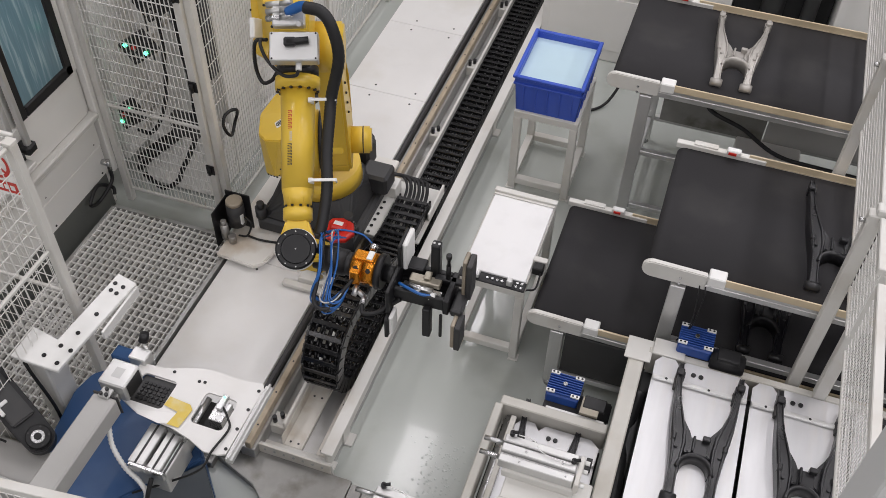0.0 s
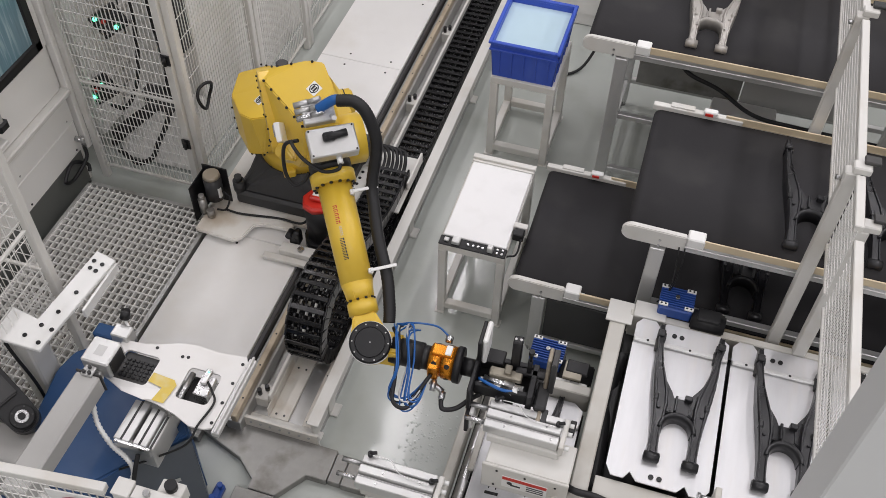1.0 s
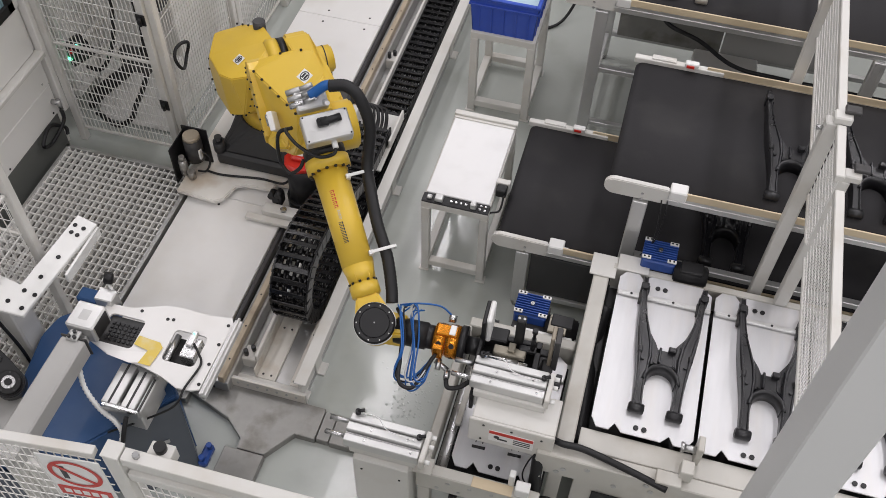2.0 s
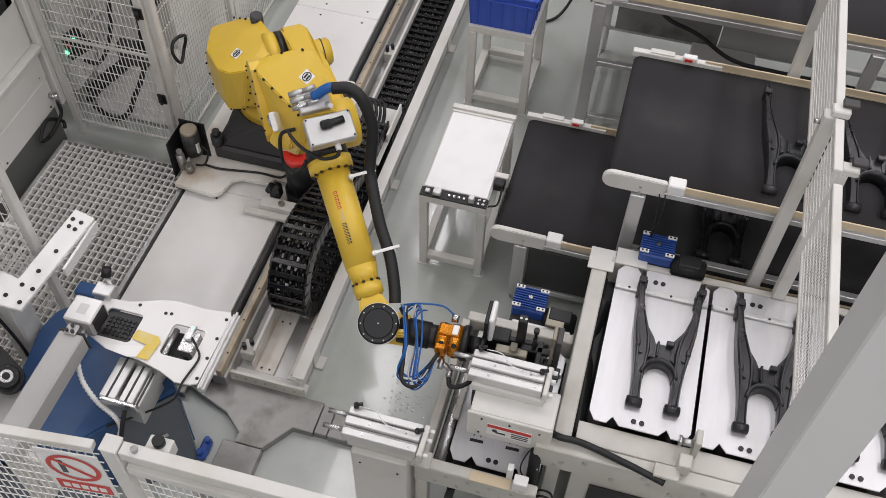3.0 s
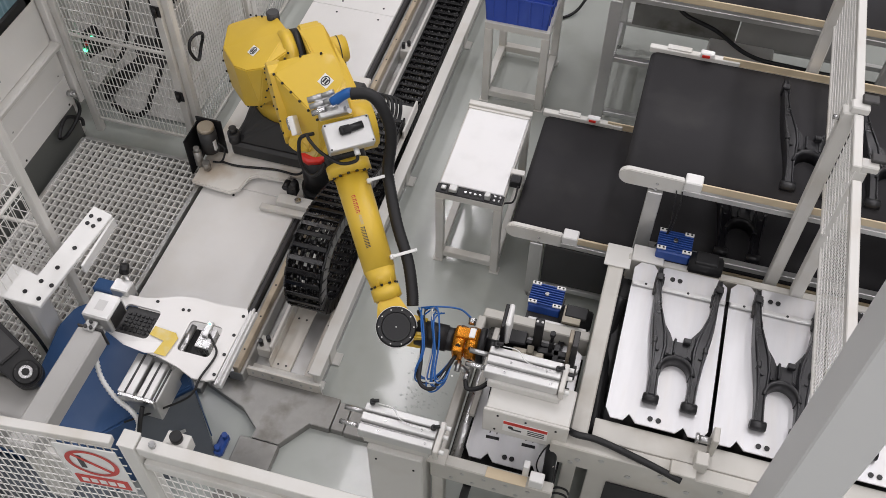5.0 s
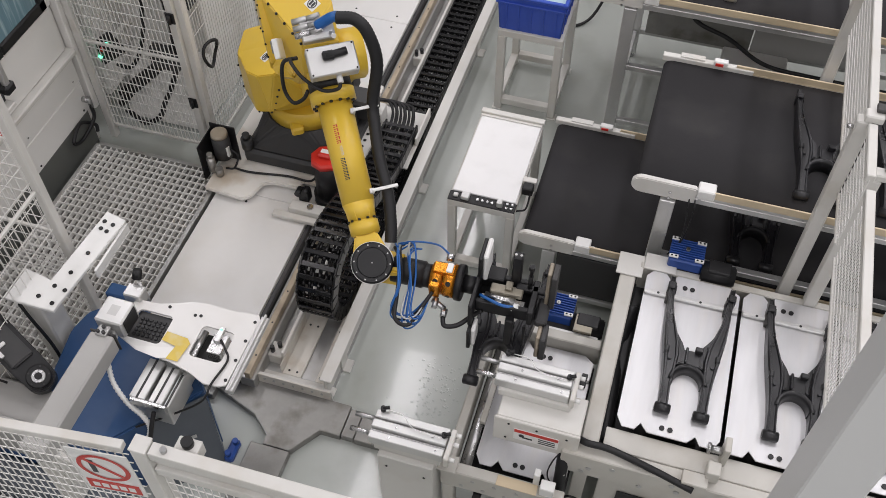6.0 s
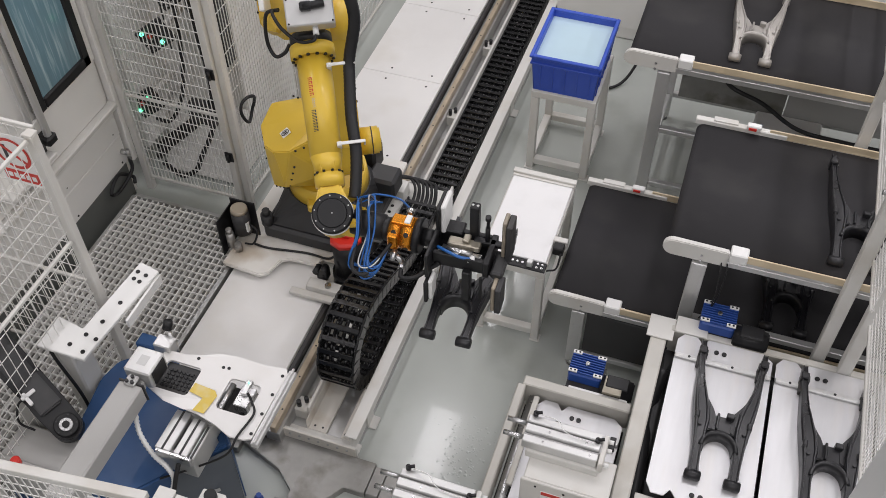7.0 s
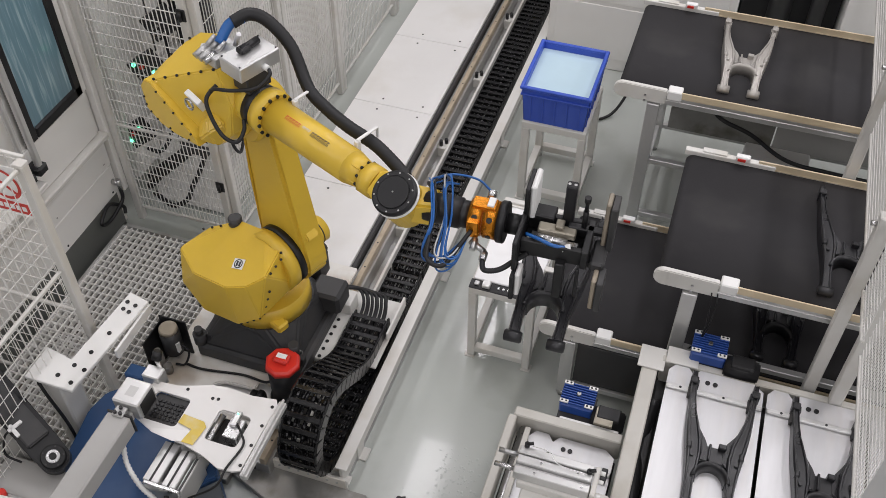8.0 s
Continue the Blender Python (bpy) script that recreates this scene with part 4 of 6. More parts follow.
def carrier_plate(x, y0, y1, z, w):
    """Bright folded sheet that carries a swing arm."""
    t = thing("carrier_plate", "bright steel carrier plate with an aluminium stop bar", "carrier plate", (x, 0, z), "carrier plates")
    poly = [(0.0, y0 + 0.05), (0.03, y0), (0.09, y0), (0.115, y0 + 0.04), (0.15, y0), (w - 0.15, y0), (w - 0.115, y0 + 0.04), (w - 0.09, y0), (w - 0.03, y0), (w, y0 + 0.05), (w, y1 - 0.04), (w - 0.05, y1), (0.16, y1), (0.13, y1 - 0.04), (0.1, y1), (0.03, y1), (0, y1 - 0.04)]
    part("sheet", prism(bm_new(), poly, -0.004, 0.004, 0), SHEET, t)
    part("stop_bar", box(box(bm_new(), 0.0, w, y1 - 0.165, y1 - 0.139, 0.004, 0.024, 0.005), 0.0, w, y1 - 0.139, y1 - 0.132, 0.004, 0.014, 0.002), ALU, t)
    studs("bar_screw", [(w * 0.15, y1 - 0.152, 0.024), (w * 0.6, y1 - 0.152, 0.024), (w * 0.9, y1 - 0.152, 0.024)], 0.007, 0.003, BLACK, t)
    for cx in (0.13, 0.43):
        part("arm_rest", box(bm_new(), cx - 0.016, cx + 0.016, y1 - 0.20, y1 - 0.125, 0.004, 0.036, 0.004), CASTBLACK, t)
    studs("plate_screw", [(w * 0.42, y1 - 0.07, 0.004), (w * 0.5, y1 - 0.07, 0.004), (w * 0.44, y0 + 0.04, 0.004), (w * 0.52, y0 + 0.04, 0.004)], 0.013, 0.007, BLACK, t)
    part("support_bar", box(bm_new(), 0.05, w - 0.05, y0 + 0.3, y0 + 0.4, -0.09, -0.004), CASTBLACK, t)
    return t


PZ = 0.875
for k, x in enumerate((0.155, 0.665, 1.175)):
    carrier_plate(x, 2.335, 3.30, PZ, 0.49)
    swing_arm(ARM_BLACK, "black coated swing arm resting on a bright carrier plate", pose(x + 0.29, 2.475, PZ + 0.028))


def transfer_table():
    t = thing("transfer_table", "white steel transfer frame carrying bright plates", "transfer table")
    b = box(bm_new(), 0.015, 0.10, 2.22, 3.31, 0.70, 0.85, 0.006)
    part("side_beam", b, TABLEGREY, t)
    part("front_beam", box(bm_new(), -0.06, 1.9, 2.14, 2.215, 0.66, 0.84, 0.006), TABLEGREY, t)
    part("back_beam", box(bm_new(), 0.11, 1.9, 3.315, 3.36, 0.70, 0.865, 0.006), TABLEGREY, t)
    part("corner_plate", box(box(bm_new(), -0.01, 0.13, 3.25, 3.40, 0.851, 0.862, 0.003), 0.13, 0.3, 3.31, 3.42, 0.866, 0.876, 0.003), WHITE, t)
    part("front_ledge", box(bm_new(), 0.12, 1.9, 2.215, 2.33, 0.83, 0.846, 0.003), TABLEGREY, t)
    part("lower_panel", box(bm_new(), 0.14, 1.9, 2.15, 2.17, 0.1, 0.66, 0.004), TABLEGREY, t)
    # no hole in the panel: a black sheet paints the opening's shade
    part("lower_opening", box(bm_new(), 0.24, 0.62, 2.14, 2.148, 0.25, 0.58, 0.004), SHADEBLACK, t, "black sheet painted as a shaded rectangular opening")
    part("bed", box(bm_new(), 0.11, 1.9, 2.22, 3.31, 0.66, 0.70), CASTBLACK, t, "dark oily bed")
    studs("beam_hole", [(0.05 + 0.14 * k, 2.14, 0.70 + 0.09 * (k % 2)) for k in range(11)] + [(0.08 + 0.42 * k, 2.14, 0.74) for k in range(4)], 0.014, -0.004, GALV, t, "y")
    for x in (0.05, 1.1, 1.85):
        for y in (2.2, 3.3):
            part("leg", box(bm_new(), x - 0.035, x + 0.035, y - 0.035, y + 0.035, 0, 0.66, 0.005), TABLEGREY, t)
    part("wiring_sleeve", tube(bm_new(), [(-0.04, 2.25, 0.84), (0.04, 2.2, 0.875), (0.16, 2.2, 0.87), (0.38, 2.16, 0.855), (0.56, 2.12, 0.84)], 0.017), RUBBER, t)
    b = box(bm_new(), 0.50, 0.62, 2.13, 2.2, 0.845, 0.875, 0.004)
    box(b, 0.60, 0.66, 2.18, 2.25, 0.845, 0.93, 0.004)
    box(b, 0.655, 0.685, 2.28, 2.36, 0.845, 0.99, 0.004)
    part("stop_bracket", b, TABLEGREY, t)
    part("clamp_screw", cyl(cyl(bm_new(), (0.6, 2.31, 0.93), (0.66, 2.31, 0.93), 0.018), (0.585, 2.31, 0.93), (0.6, 2.31, 0.93), 0.026), STEEL, t)
    part("trunk_hose", tube(bm_new(), [(-0.05, 2.2, 0.8), (-0.04, 2.1, 0.6), (-0.03, 2.08, 0.3), (0.0, 2.06, 0.12), (0.05, 2.05, 0.02)], 0.03), RUBBER, t, "thick black hose")
    part("hanging_hose", tube(bm_new(), [(0.12, 3.1, 0.8), (0.10, 2.9, 0.66), (0.11, 2.6, 0.72), (0.12, 2.3, 0.72)], 0.035), RUBBER, t)
    part("coiled_lead", tube(bm_new(), [(0.03 + 0.05 * math.cos(a), 2.1 - 0.004 * k, 0.42 + 0.07 * math.sin(a)) for k, a in enumerate([i * 0.8 for i in range(18)])], 0.006, n=4, seg=6), RUBBER, t)
    part("loose_lead", tube(bm_new(), [(-0.03, 2.2, 0.82), (-0.09, 2.13, 0.74), (-0.1, 2.1, 0.62), (-0.03, 2.09, 0.5)], 0.004, seg=6), RUBBER, t)


transfer_table()


def pick_station():
    t = thing("pick_station", "white steel frame station around a bright carrier plate", "station")
    z = 0.66
    part("back_beam", box(bm_new(), -0.575, 0.01, 2.87, 2.93, 0.5, z, 0.006), TABLEGREY, t)
    part("left_beam", box(bm_new(), -0.60, -0.555, 2.03, 2.87, 0.5, z, 0.006), TABLEGREY, t)
    part("front_beam", box(bm_new(), -0.61, 0.0, 1.97, 2.03, 0.5, z, 0.006), TABLEGREY, t)
    part("corner_pad", box(bm_new(), -0.63, -0.53, 1.96, 2.05, z, z + 0.012, 0.003), TABLEGREY, t)
    part("edge_plate", box(bm_new(), -0.33, -0.13, 1.965, 2.02, z, z + 0.006, 0.002), WOODSTRIP, t)
    part("bed", box(bm_new(), -0.55, 0.0, 2.03, 2.87, 0.44, 0.47), CASTBLACK, t)
    part("slide_tube", cyl(bm_new(), (-0.505, 2.04, 0.56), (-0.505, 2.86, 0.56), 0.028, seg=20), STEEL, t)
    part("side_rail", box(bm_new(), -0.50, -0.47, 2.3, 2.85, 0.585, 0.61, 0.003), TABLEGREY, t)
    for x in (-0.57, -0.04):
        for y in (2.0, 2.9):
            part("leg", box(bm_new(), x - 0.03, x + 0.03, y - 0.03, y + 0.03, 0, 0.5, 0.005), TABLEGREY, t)
    part("rail_bar", box(bm_new(), -0.34, -0.02, 2.935, 2.955, z - 0.06, z - 0.02), LABELWHITE, t)
    studs("beam_hole", [(-0.5 + 0.055 * k, 1.97, 0.54 + 0.07 * (k % 2)) for k in range(8)], 0.011, -0.003, GALV, t, "y")
    part("lower_hose", tube(bm_new(), [(-0.42, 2.0, 0.45), (-0.43, 1.95, 0.3), (-0.40, 1.93, 0.1), (-0.38, 1.93, 0.02)], 0.022), RUBBER, t)
    part("stop_bracket", box(box(bm_new(), -0.12, -0.05, 1.975, 2.03, z, z + 0.07, 0.004), -0.16, -0.13, 2.02, 2.06, z, z + 0.1, 0.003), LABELWHITE, t)
    part("post_block", box(bm_new(), -0.06, -0.02, 2.1, 2.2, 0.5, 0.68, 0.005), TABLEGREY, t)
    part("sensor_bracket", box(box(bm_new(), -0.16, -0.06, 3.03, 3.05, 0.5, 0.68, 0.002), -0.16, -0.06, 2.94, 3.03, 0.66, 0.68, 0.002), BRASSY, t)
    return t


pick_station()
carrier_plate(-0.47, 2.09, 2.86, 0.575, 0.46)


def rodless_cylinder(x, y, z, label):
    t = thing("slide_cylinder", label, "cylinder", (x, y, z), "slide cylinders")
    L, W, H = 0.37, 0.15, 0.075
    b = bm_new()
    for y0, y1, h in ((0, 0.04, H - 0.012), (0.042, 0.052, H - 0.02), (0.054, 0.096, H), (0.098, 0.108, H - 0.02), (0.11, 0.15, H - 0.006)):
        box(b, 0, L, y0, y1, 0, h, 0.004)
    part("body", b, ALU, t)
    for yy in (0.035, 0.115):
        part("rod", cyl(bm_new(), (-0.1, yy, 0.032), (0.0, yy, 0.032), 0.013, seg=16), STEEL, t)
    part("end_plate", box(bm_new(), L + 0.004, L + 0.03, -0.012, W + 0.005, -0.012, H - 0.01, 0.005), WHITE, t)
    for yy in (0.01, 0.09, 0.14):
        part("buffer", cyl(bm_new(), (L + 0.03, yy, 0.035), (L + 0.055, yy, 0.035), 0.011, seg=12), LABELWHITE, t)
    for xx, yy in ((0.03, 0.15), (L - 0.02, 0.10)):
        k = bm_new()
        cyl(k, (xx, yy, H - 0.01), (xx, yy, H + 0.02), 0.013, seg=12)
        cyl(k, (xx, yy, H + 0.015), (xx + 0.03, yy + 0.01, H + 0.02), 0.009, seg=10)
        part("air_fitting", k, BLACK, t)
    part("sensor_lead", tube(bm_new(), [(0.06, 0.15, H + 0.01), (0.14, 0.13, H + 0.035), (0.2, 0.09, H + 0.012), (L - 0.03, 0.08, H + 0.01)], 0.0025, seg=5), LABELWHITE, t)
    studs("body_screw", [(0.12, 0.075, H), (0.3, 0.075, H), (0.1, 0.02, H - 0.012), (0.33, 0.02, H - 0.012)], 0.006, 0.003, STEEL, t)
    return t


rodless_cylinder(-0.4395, 2.294, 1.0124, "aluminium twin-rod slide cylinder above a cover box").scale = (0.966, 0.966, 0.966)
rodless_cylinder(-0.955, 1.925, 0.822, "aluminium twin-rod slide cylinder on a white pillar")

cv = thing("cover_box", "white folded cover box with a red-topped label plate", "cover")
part("shell", box(bm_new(), -0.405, 0.01, 2.25, 2.46, 0.80, 0.82, 0.006), WHITE, cv)
part("bridge", box(bm_new(), -0.43, -0.07, 2.36, 2.46, 0.82, 0.872, 0.004), WHITE, cv)
cv.matrix_basis = Matrix.Translation((0, 0, 0.17)) @ Matrix.Scale(0.966, 4)
part("apron", box(bm_new(), -0.415, 0.012, 2.235, 2.25, 0.61, 0.825, 0.005), WHITE, cv)
part("label_plate", box(bm_new(), -0.31, -0.085, 2.2325, 2.235, 0.66, 0.76, 0), LABELWHITE, cv)
part("label_band", box(bm_new(), -0.308, -0.087, 2.231, 2.2325, 0.732, 0.758, 0), PRINT, cv)
b = bm_new()
for k in range(3):
    box(b, -0.185, -0.10, 2.231, 2.2325, 0.675 + 0.018 * k, 0.682 + 0.018 * k, 0)
cyl(b, (-0.27, 2.231, 0.705), (-0.27, 2.2325, 0.705), 0.014, seg=10)
box(b, -0.265, -0.215, 2.231, 2.2325, 0.685, 0.697, 0)
part("label_print", b, PRINTDARK, cv)
studs("apron_screw", [(-0.34, 2.235, 0.79), (-0.2, 2.235, 0.79), (-0.05, 2.235, 0.78), (-0.35, 2.235, 0.65), (-0.03, 2.235, 0.65)], 0.006, -0.004, BLACK, cv, "y")

pl = thing("cylinder_pillar", "white steel pillar box carrying a slide cylinder", "pillar")
part("shell", box(bm_new(), -0.905, -0.625, 1.90, 2.05, 0, 0.77, 0.006), WHITE, pl)
part("bridge", box(bm_new(), -0.93, -0.6, 1.93, 2.07, 0.77, 0.822, 0.004), WHITE, pl)
studs("pillar_screw", [(-0.86, 1.90, 0.68), (-0.67, 1.90, 0.66)], 0.006, -0.004, BLACK, pl, "y")


# ---------------------------------------------------------------- checking station
def checking_station():
    t = thing("checking_station", "blue pedestal with a white locating plate and slide rails", "station")
    Z = 0.86
    part("pedestal", prism(bm_new(), [(-1.925, 2.055), (-2.13, 2.29), (-2.25, 2.40), (-2.66, 2.42), (-2.76, 2.33), (-2.79, 2.2), (-2.74, 1.9), (-2.60, 1.62), (-2.33, 1.56), (-2.14, 1.80)], 0, 0.60, 0.012), PEDBLUE, t)
    part("front_wing", hull(bm_new(), [(-1.916, 2.046, 0.585), (-2.13, 1.796, 0.585), (-1.916, 2.046, 0.56), (-2.13, 1.796, 0.56), (-1.868, 1.965, 0), (-2.10, 1.70, 0), (-1.93, 2.05, 0), (-2.15, 1.79, 0)], 0.004), SLATE, t, "dark grey sloped side panel")
    # added panel: its slate colour stands for the shadow behind the front fence
    part("skirt", box(bm_new(), -2.97, -2.15, 1.372, 1.505, 0, 0.40, 0.01), SLATE, t, "dark slate panel added to darken the shaded corner")
    part("name_plate", box(bm_new(), -0.012, 0.012, -0.03, 0.03, 0.004, 0.006, 0, pose(-1.985, 1.905, 0.33, 0, 78, -50)), ALU, t)
    part("base_foot", box(cyl(cyl(bm_new(), (-1.845, 2.06, 0.05), (-1.845, 2.06, 0.085), 0.016), (-1.855, 1.98, 0.05), (-1.855, 1.98, 0.085), 0.016), -1.88, -1.825, 1.955, 2.085, 0, 0.05, 0.012), MOTORBLUE, t)
    part("riser", box(bm_new(), -2.16, -2.0, 1.86, 2.26, 0.60, 0.76), ALU, t)
    outline = [(-2.395, 2.335), (-2.26, 2.345), (-2.18, 2.372), (-2.10, 2.405), (-2.012, 2.418), (-1.86, 2.412), (-1.735, 2.43), (-1.715, 2.40), (-1.722, 1.995), (-1.76, 1.978), (-1.835, 1.972), (-1.93, 2.01), (-2.057, 2.04), (-2.16, 2.048), (-2.262, 2.06), (-2.40, 2.115)]
    holes = [rounded(-1.982, -1.803, 2.10, 2.288, 0.025), rounded(-2.345, -2.150, 2.112, 2.288, 0.022)]
    part("locating_plate", cut_plate(bm_new(), outline, holes, Z - 0.012, Z), DECK, t, "white painted locating plate with two windows")
    part("cover_flap", prism(bm_new(), [(-2.262, 2.07), (-2.04, 2.122), (-2.05, 2.055), (-2.12, 2.035), (-2.25, 2.05)], Z + 0.003, Z + 0.007, 0.001), DECK, t)
    part("screen_block", box(bm_new(), -2.345, -2.15, 2.112, 2.288, Z - 0.05, Z - 0.02, 0.003), CASTBLACK, t)
    k = bm_new()
    for i in range(7):
        for j in range(5):
            box(k, -2.32 + 0.025 * i, -2.304 + 0.025 * i, 2.14 + 0.024 * j, 2.154 + 0.024 * j, Z - 0.02, Z - 0.012, 0)
    part("screen_studs", k, BLACK, t)
    part("paint_mark", prism(bm_new(), [(-2.075, 2.045), (-2.01, 2.045), (-1.995, 2.16), (-2.02, 2.185), (-2.14, 2.195), (-2.145, 2.14), (-2.06, 2.125)], Z + 0.0075, Z + 0.0085), TAPE, t)
    part("edge_rail", box(box(bm_new(), -1.712, -1.672, 1.965, 2.42, Z - 0.02, Z + 0.012, 0.003), -1.698, -1.684, 1.965, 2.43, Z + 0.012, Z + 0.026, 0.004), ALU, t)
    studs("rail_screw", [(-1.735, 2.02 + 0.12 * k, Z) for k in range(4)] + [(-2.05, 2.33, Z), (-2.02, 2.335, Z), (-2.2, 2.34, Z)], 0.009, 0.004, BLACK, t)
    f = part("fixture", box(box(bm_new(), -1.90, -1.82, 2.14, 2.26, Z - 0.06, Z + 0.01, 0.004), -1.885, -1.85, 2.20, 2.29, Z + 0.01, Z + 0.03, 0.004), STEEL, t)
    part("fixture_lamp", cyl(bm_new(), (-1.868, 2.27, Z + 0.03), (-1.868, 2.27, Z + 0.036), 0.004, seg=10), GREENLED, f)
    part("fixture_rod", cyl(bm_new(), (-1.965, 2.08, Z - 0.03), (-1.965, 2.27, Z - 0.03), 0.016, seg=16), STEEL, t)
    part("fixture_floor", box(bm_new(), -1.985, -1.80, 2.06, 2.29, 0.76, 0.775), CASTBLACK, t)
    part("lamp_lead", tube(bm_new(), [(-1.85, 2.22, Z + 0.02), (-1.80, 2.17, Z + 0.03), (-1.77, 2.12, Z + 0.01), (-1.79, 1.98, Z + 0.01), (-1.82, 1.9, Z - 0.05), (-1.99, 1.86, 0.66), (-2.16, 1.76, 0.61)], 0.006), RUBBER, t)
    for x0, x1, y1, h in ((-2.185, -2.10, 2.06, 0.80), (-2.08, -2.005, 2.04, 0.80), (-1.998, -1.97, 2.02, 0.79)):
        part("slide_rail", box(bm_new(), x0, x1, 1.83, y1, 0.76, h, 0.004), ALU, t)
        part("rail_groove", box(bm_new(), (x0 + x1) / 2 - 0.006, (x0 + x1) / 2 + 0.006, 1.83, y1, h, h + 0.0015, 0), CASTBLACK, t)
    part("slide_bed", box(bm_new(), -2.18, -1.98, 1.83, 2.05, 0.60, 0.76, 0.004), ALU, t)
    part("slide_end", box(bm_new(), -2.175, -1.98, 1.812, 1.83, 0.74, 0.80, 0.003), STEEL, t)
    part("foil_wrap", tube(bm_new(), [(-2.34, 1.95, 0.9), (-2.30, 1.88, 0.80), (-2.2, 1.815, 0.75), (-2.10, 1.78, 0.72), (-2.06, 1.75, 0.66), (-2.10, 1.70, 0.5), (-2.12, 1.66, 0.2)], 0.011, n=12, seg=8, ribs=0.4), LABELWHITE, t, "crinkled foil-wrapped cable")
    part("cable_loom", tube(bm_new(), [(-2.04, 1.80, 0.76), (-2.04, 1.73, 0.68), (-2.07, 1.66, 0.45), (-2.1, 1.62, 0.1)], 0.012), RUBBER, t)
    part("connector_box", box(bm_new(), -2.62, -2.42, 2.36, 2.44, 0.60, 0.79, 0.008), PEDBLUE, t)
    h = part("hand_knob", cyl(bm_new(), (-2.42, 2.42, 0.92), (-2.42, 2.45, 0.965), 0.028, 0.024, seg=20, bev=0.004), BLACK, t)
    part("knob_stem", cyl(bm_new(), (-2.36, 2.38, 0.80), (-2.42, 2.42, 0.92), 0.011, seg=12), ALU, h)
    part("knob_bracket", box(bm_new(), -2.46, -2.36, 2.32, 2.40, 0.80, 0.90, 0.006), ALU, t)
    return t


checking_station()


def camera_beam():
    t = thing("reader_beam", "grey square tube with a boxed code reader on its end", "reader stand")
    part("beam", box(bm_new(), -2.44, -2.31, 1.36, 2.02, 0.88, 1.0, 0.008), BEAMGREY, t)
    part("end_cap", box(bm_new(), -2.445, -2.305, 2.02, 2.03, 0.875, 1.005, 0.003), CASTBLACK, t)
    part("clamp", box(box(bm_new(), -2.43, -2.33, 2.03, 2.065, 0.92, 0.98, 0.006), -2.405, -2.345, 2.0, 2.06, 1.0, 1.016, 0.004), GALV, t)
    studs("clamp_screw", [(-2.39, 2.015, 1.016), (-2.36, 2.015, 1.016), (-2.375, 2.045, 1.016)], 0.009, 0.014, CASTBLACK, t)
    r = part("reader", box(bm_new(), -2.44, -2.29, 2.065, 2.215, 0.92, 1.04, 0.008), ALU, t, "white-labelled code reader box")
    part("reader_window", box(bm_new(), -2.29, -2.284, 2.085, 2.195, 0.935, 1.03, 0.003), BLACK, r)
    part("reader_label", box(bm_new(), -2.39, -2.34, 2.11, 2.17, 1.04, 1.0405, 0), GALV, r)
    part("rib_foot", box(bm_new(), -2.44, -2.2, 1.40, 1.44, 0.6, 0.88, 0.004), WHITE, t)
    part("stand", box(bm_new(), -2.43, -2.32, 1.38, 1.5, 0, 0.88, 0.008), WHITE, t)
    t = thing("bracket_post", "white steel post with a drilled flat arm", "post", group="")
    b = box(bm_new(), -2.93, -2.80, 2.10, 2.24, 0, 0.99, 0.01)
    part("post", b, WHITE, t)
    b = prism(bm_new(), [(-2.95, 2.26), (-2.95, 2.06), (-2.67, 2.06), (-2.67, 2.10), (-2.61, 2.70), (-2.74, 2.73), (-2.785, 2.23)], 0.99, 1.012, 0.003)
    box(b, -2.62, -2.605, 2.36, 2.70, 0.93, 0.99, 0.002)
    part("arm_plate", b, LABELWHITE, t)
    studs("arm_bolt", [(-2.70, 2.10, 1.012), (-2.745, 2.20, 1.012), (-2.79, 2.12, 1.012), (-2.68, 2.19, 1.012), (-2.71, 2.3, 1.012), (-2.69, 2.44, 1.012), (-2.715, 2.66, 1.012), (-2.66, 2.65, 1.012), (-2.71, 2.61, 1.012), (-2.67, 2.6, 1.012)], 0.012, 0.006, BLACK, t)
    part("lead", tube(bm_new(), [(-2.9, 2.08, 0.98), (-2.86, 2.06, 0.9), (-2.79, 2.05, 0.6), (-2.79, 2.03, 0.2)], 0.009), RUBBER, t)
    t = thing("marking_unit", "black belt arm unit on a grey cabinet with red button", "machine")
    p0, d = Vector((-2.637, 1.774, 0.85)), Vector((-0.85, 0.34, 0.39)).normalized()
    n = Vector((0.505, -0.339, 0.794))
    n = (n - d * n.dot(d)).normalized()
    w = n.cross(d)
    ring = [(math.cos(q) * d + math.sin(q) * w) * 0.076 for q in [k * math.pi / 12 for k in range(24)]]
    part("belt_arm", hull(bm_new(), [p0 + o * k - n * h for o in ring for k, h in ((1.0, 0.012), (1.0, 0.10))] + [p0 + d * 0.75 + o * 1.15 - n * h for o in ring for h in (0.012, 0.12)], 0.006), BLACK, t)
    part("arm_cover", hull(bm_new(), [p0 + d * u + w * v - n * h for u in (0.11, 0.72) for v in (-0.06, 0.06) for h in (-0.012, 0.02)], 0.008), CASTBLACK, t)
    part("pulley", cyl(bm_new(), p0 - n * 0.014, p0 + n * 0.012, 0.062, seg=32, bev=0.006), RUBBER, t)
    part("pulley_ring", cyl(bm_new(), p0 + n * 0.010, p0 + n * 0.018, 0.034, seg=28, bev=0.002), STEEL, t)
    part("pulley_hub", cyl(bm_new(), p0 + n * 0.016, p0 + n * 0.026, 0.018, seg=20, bev=0.002), BLACK, t)
    for q in (30, 100, 170, 240, 310):
        o = p0 + (math.cos(radians(q)) * d + math.sin(radians(q)) * w) * 0.05
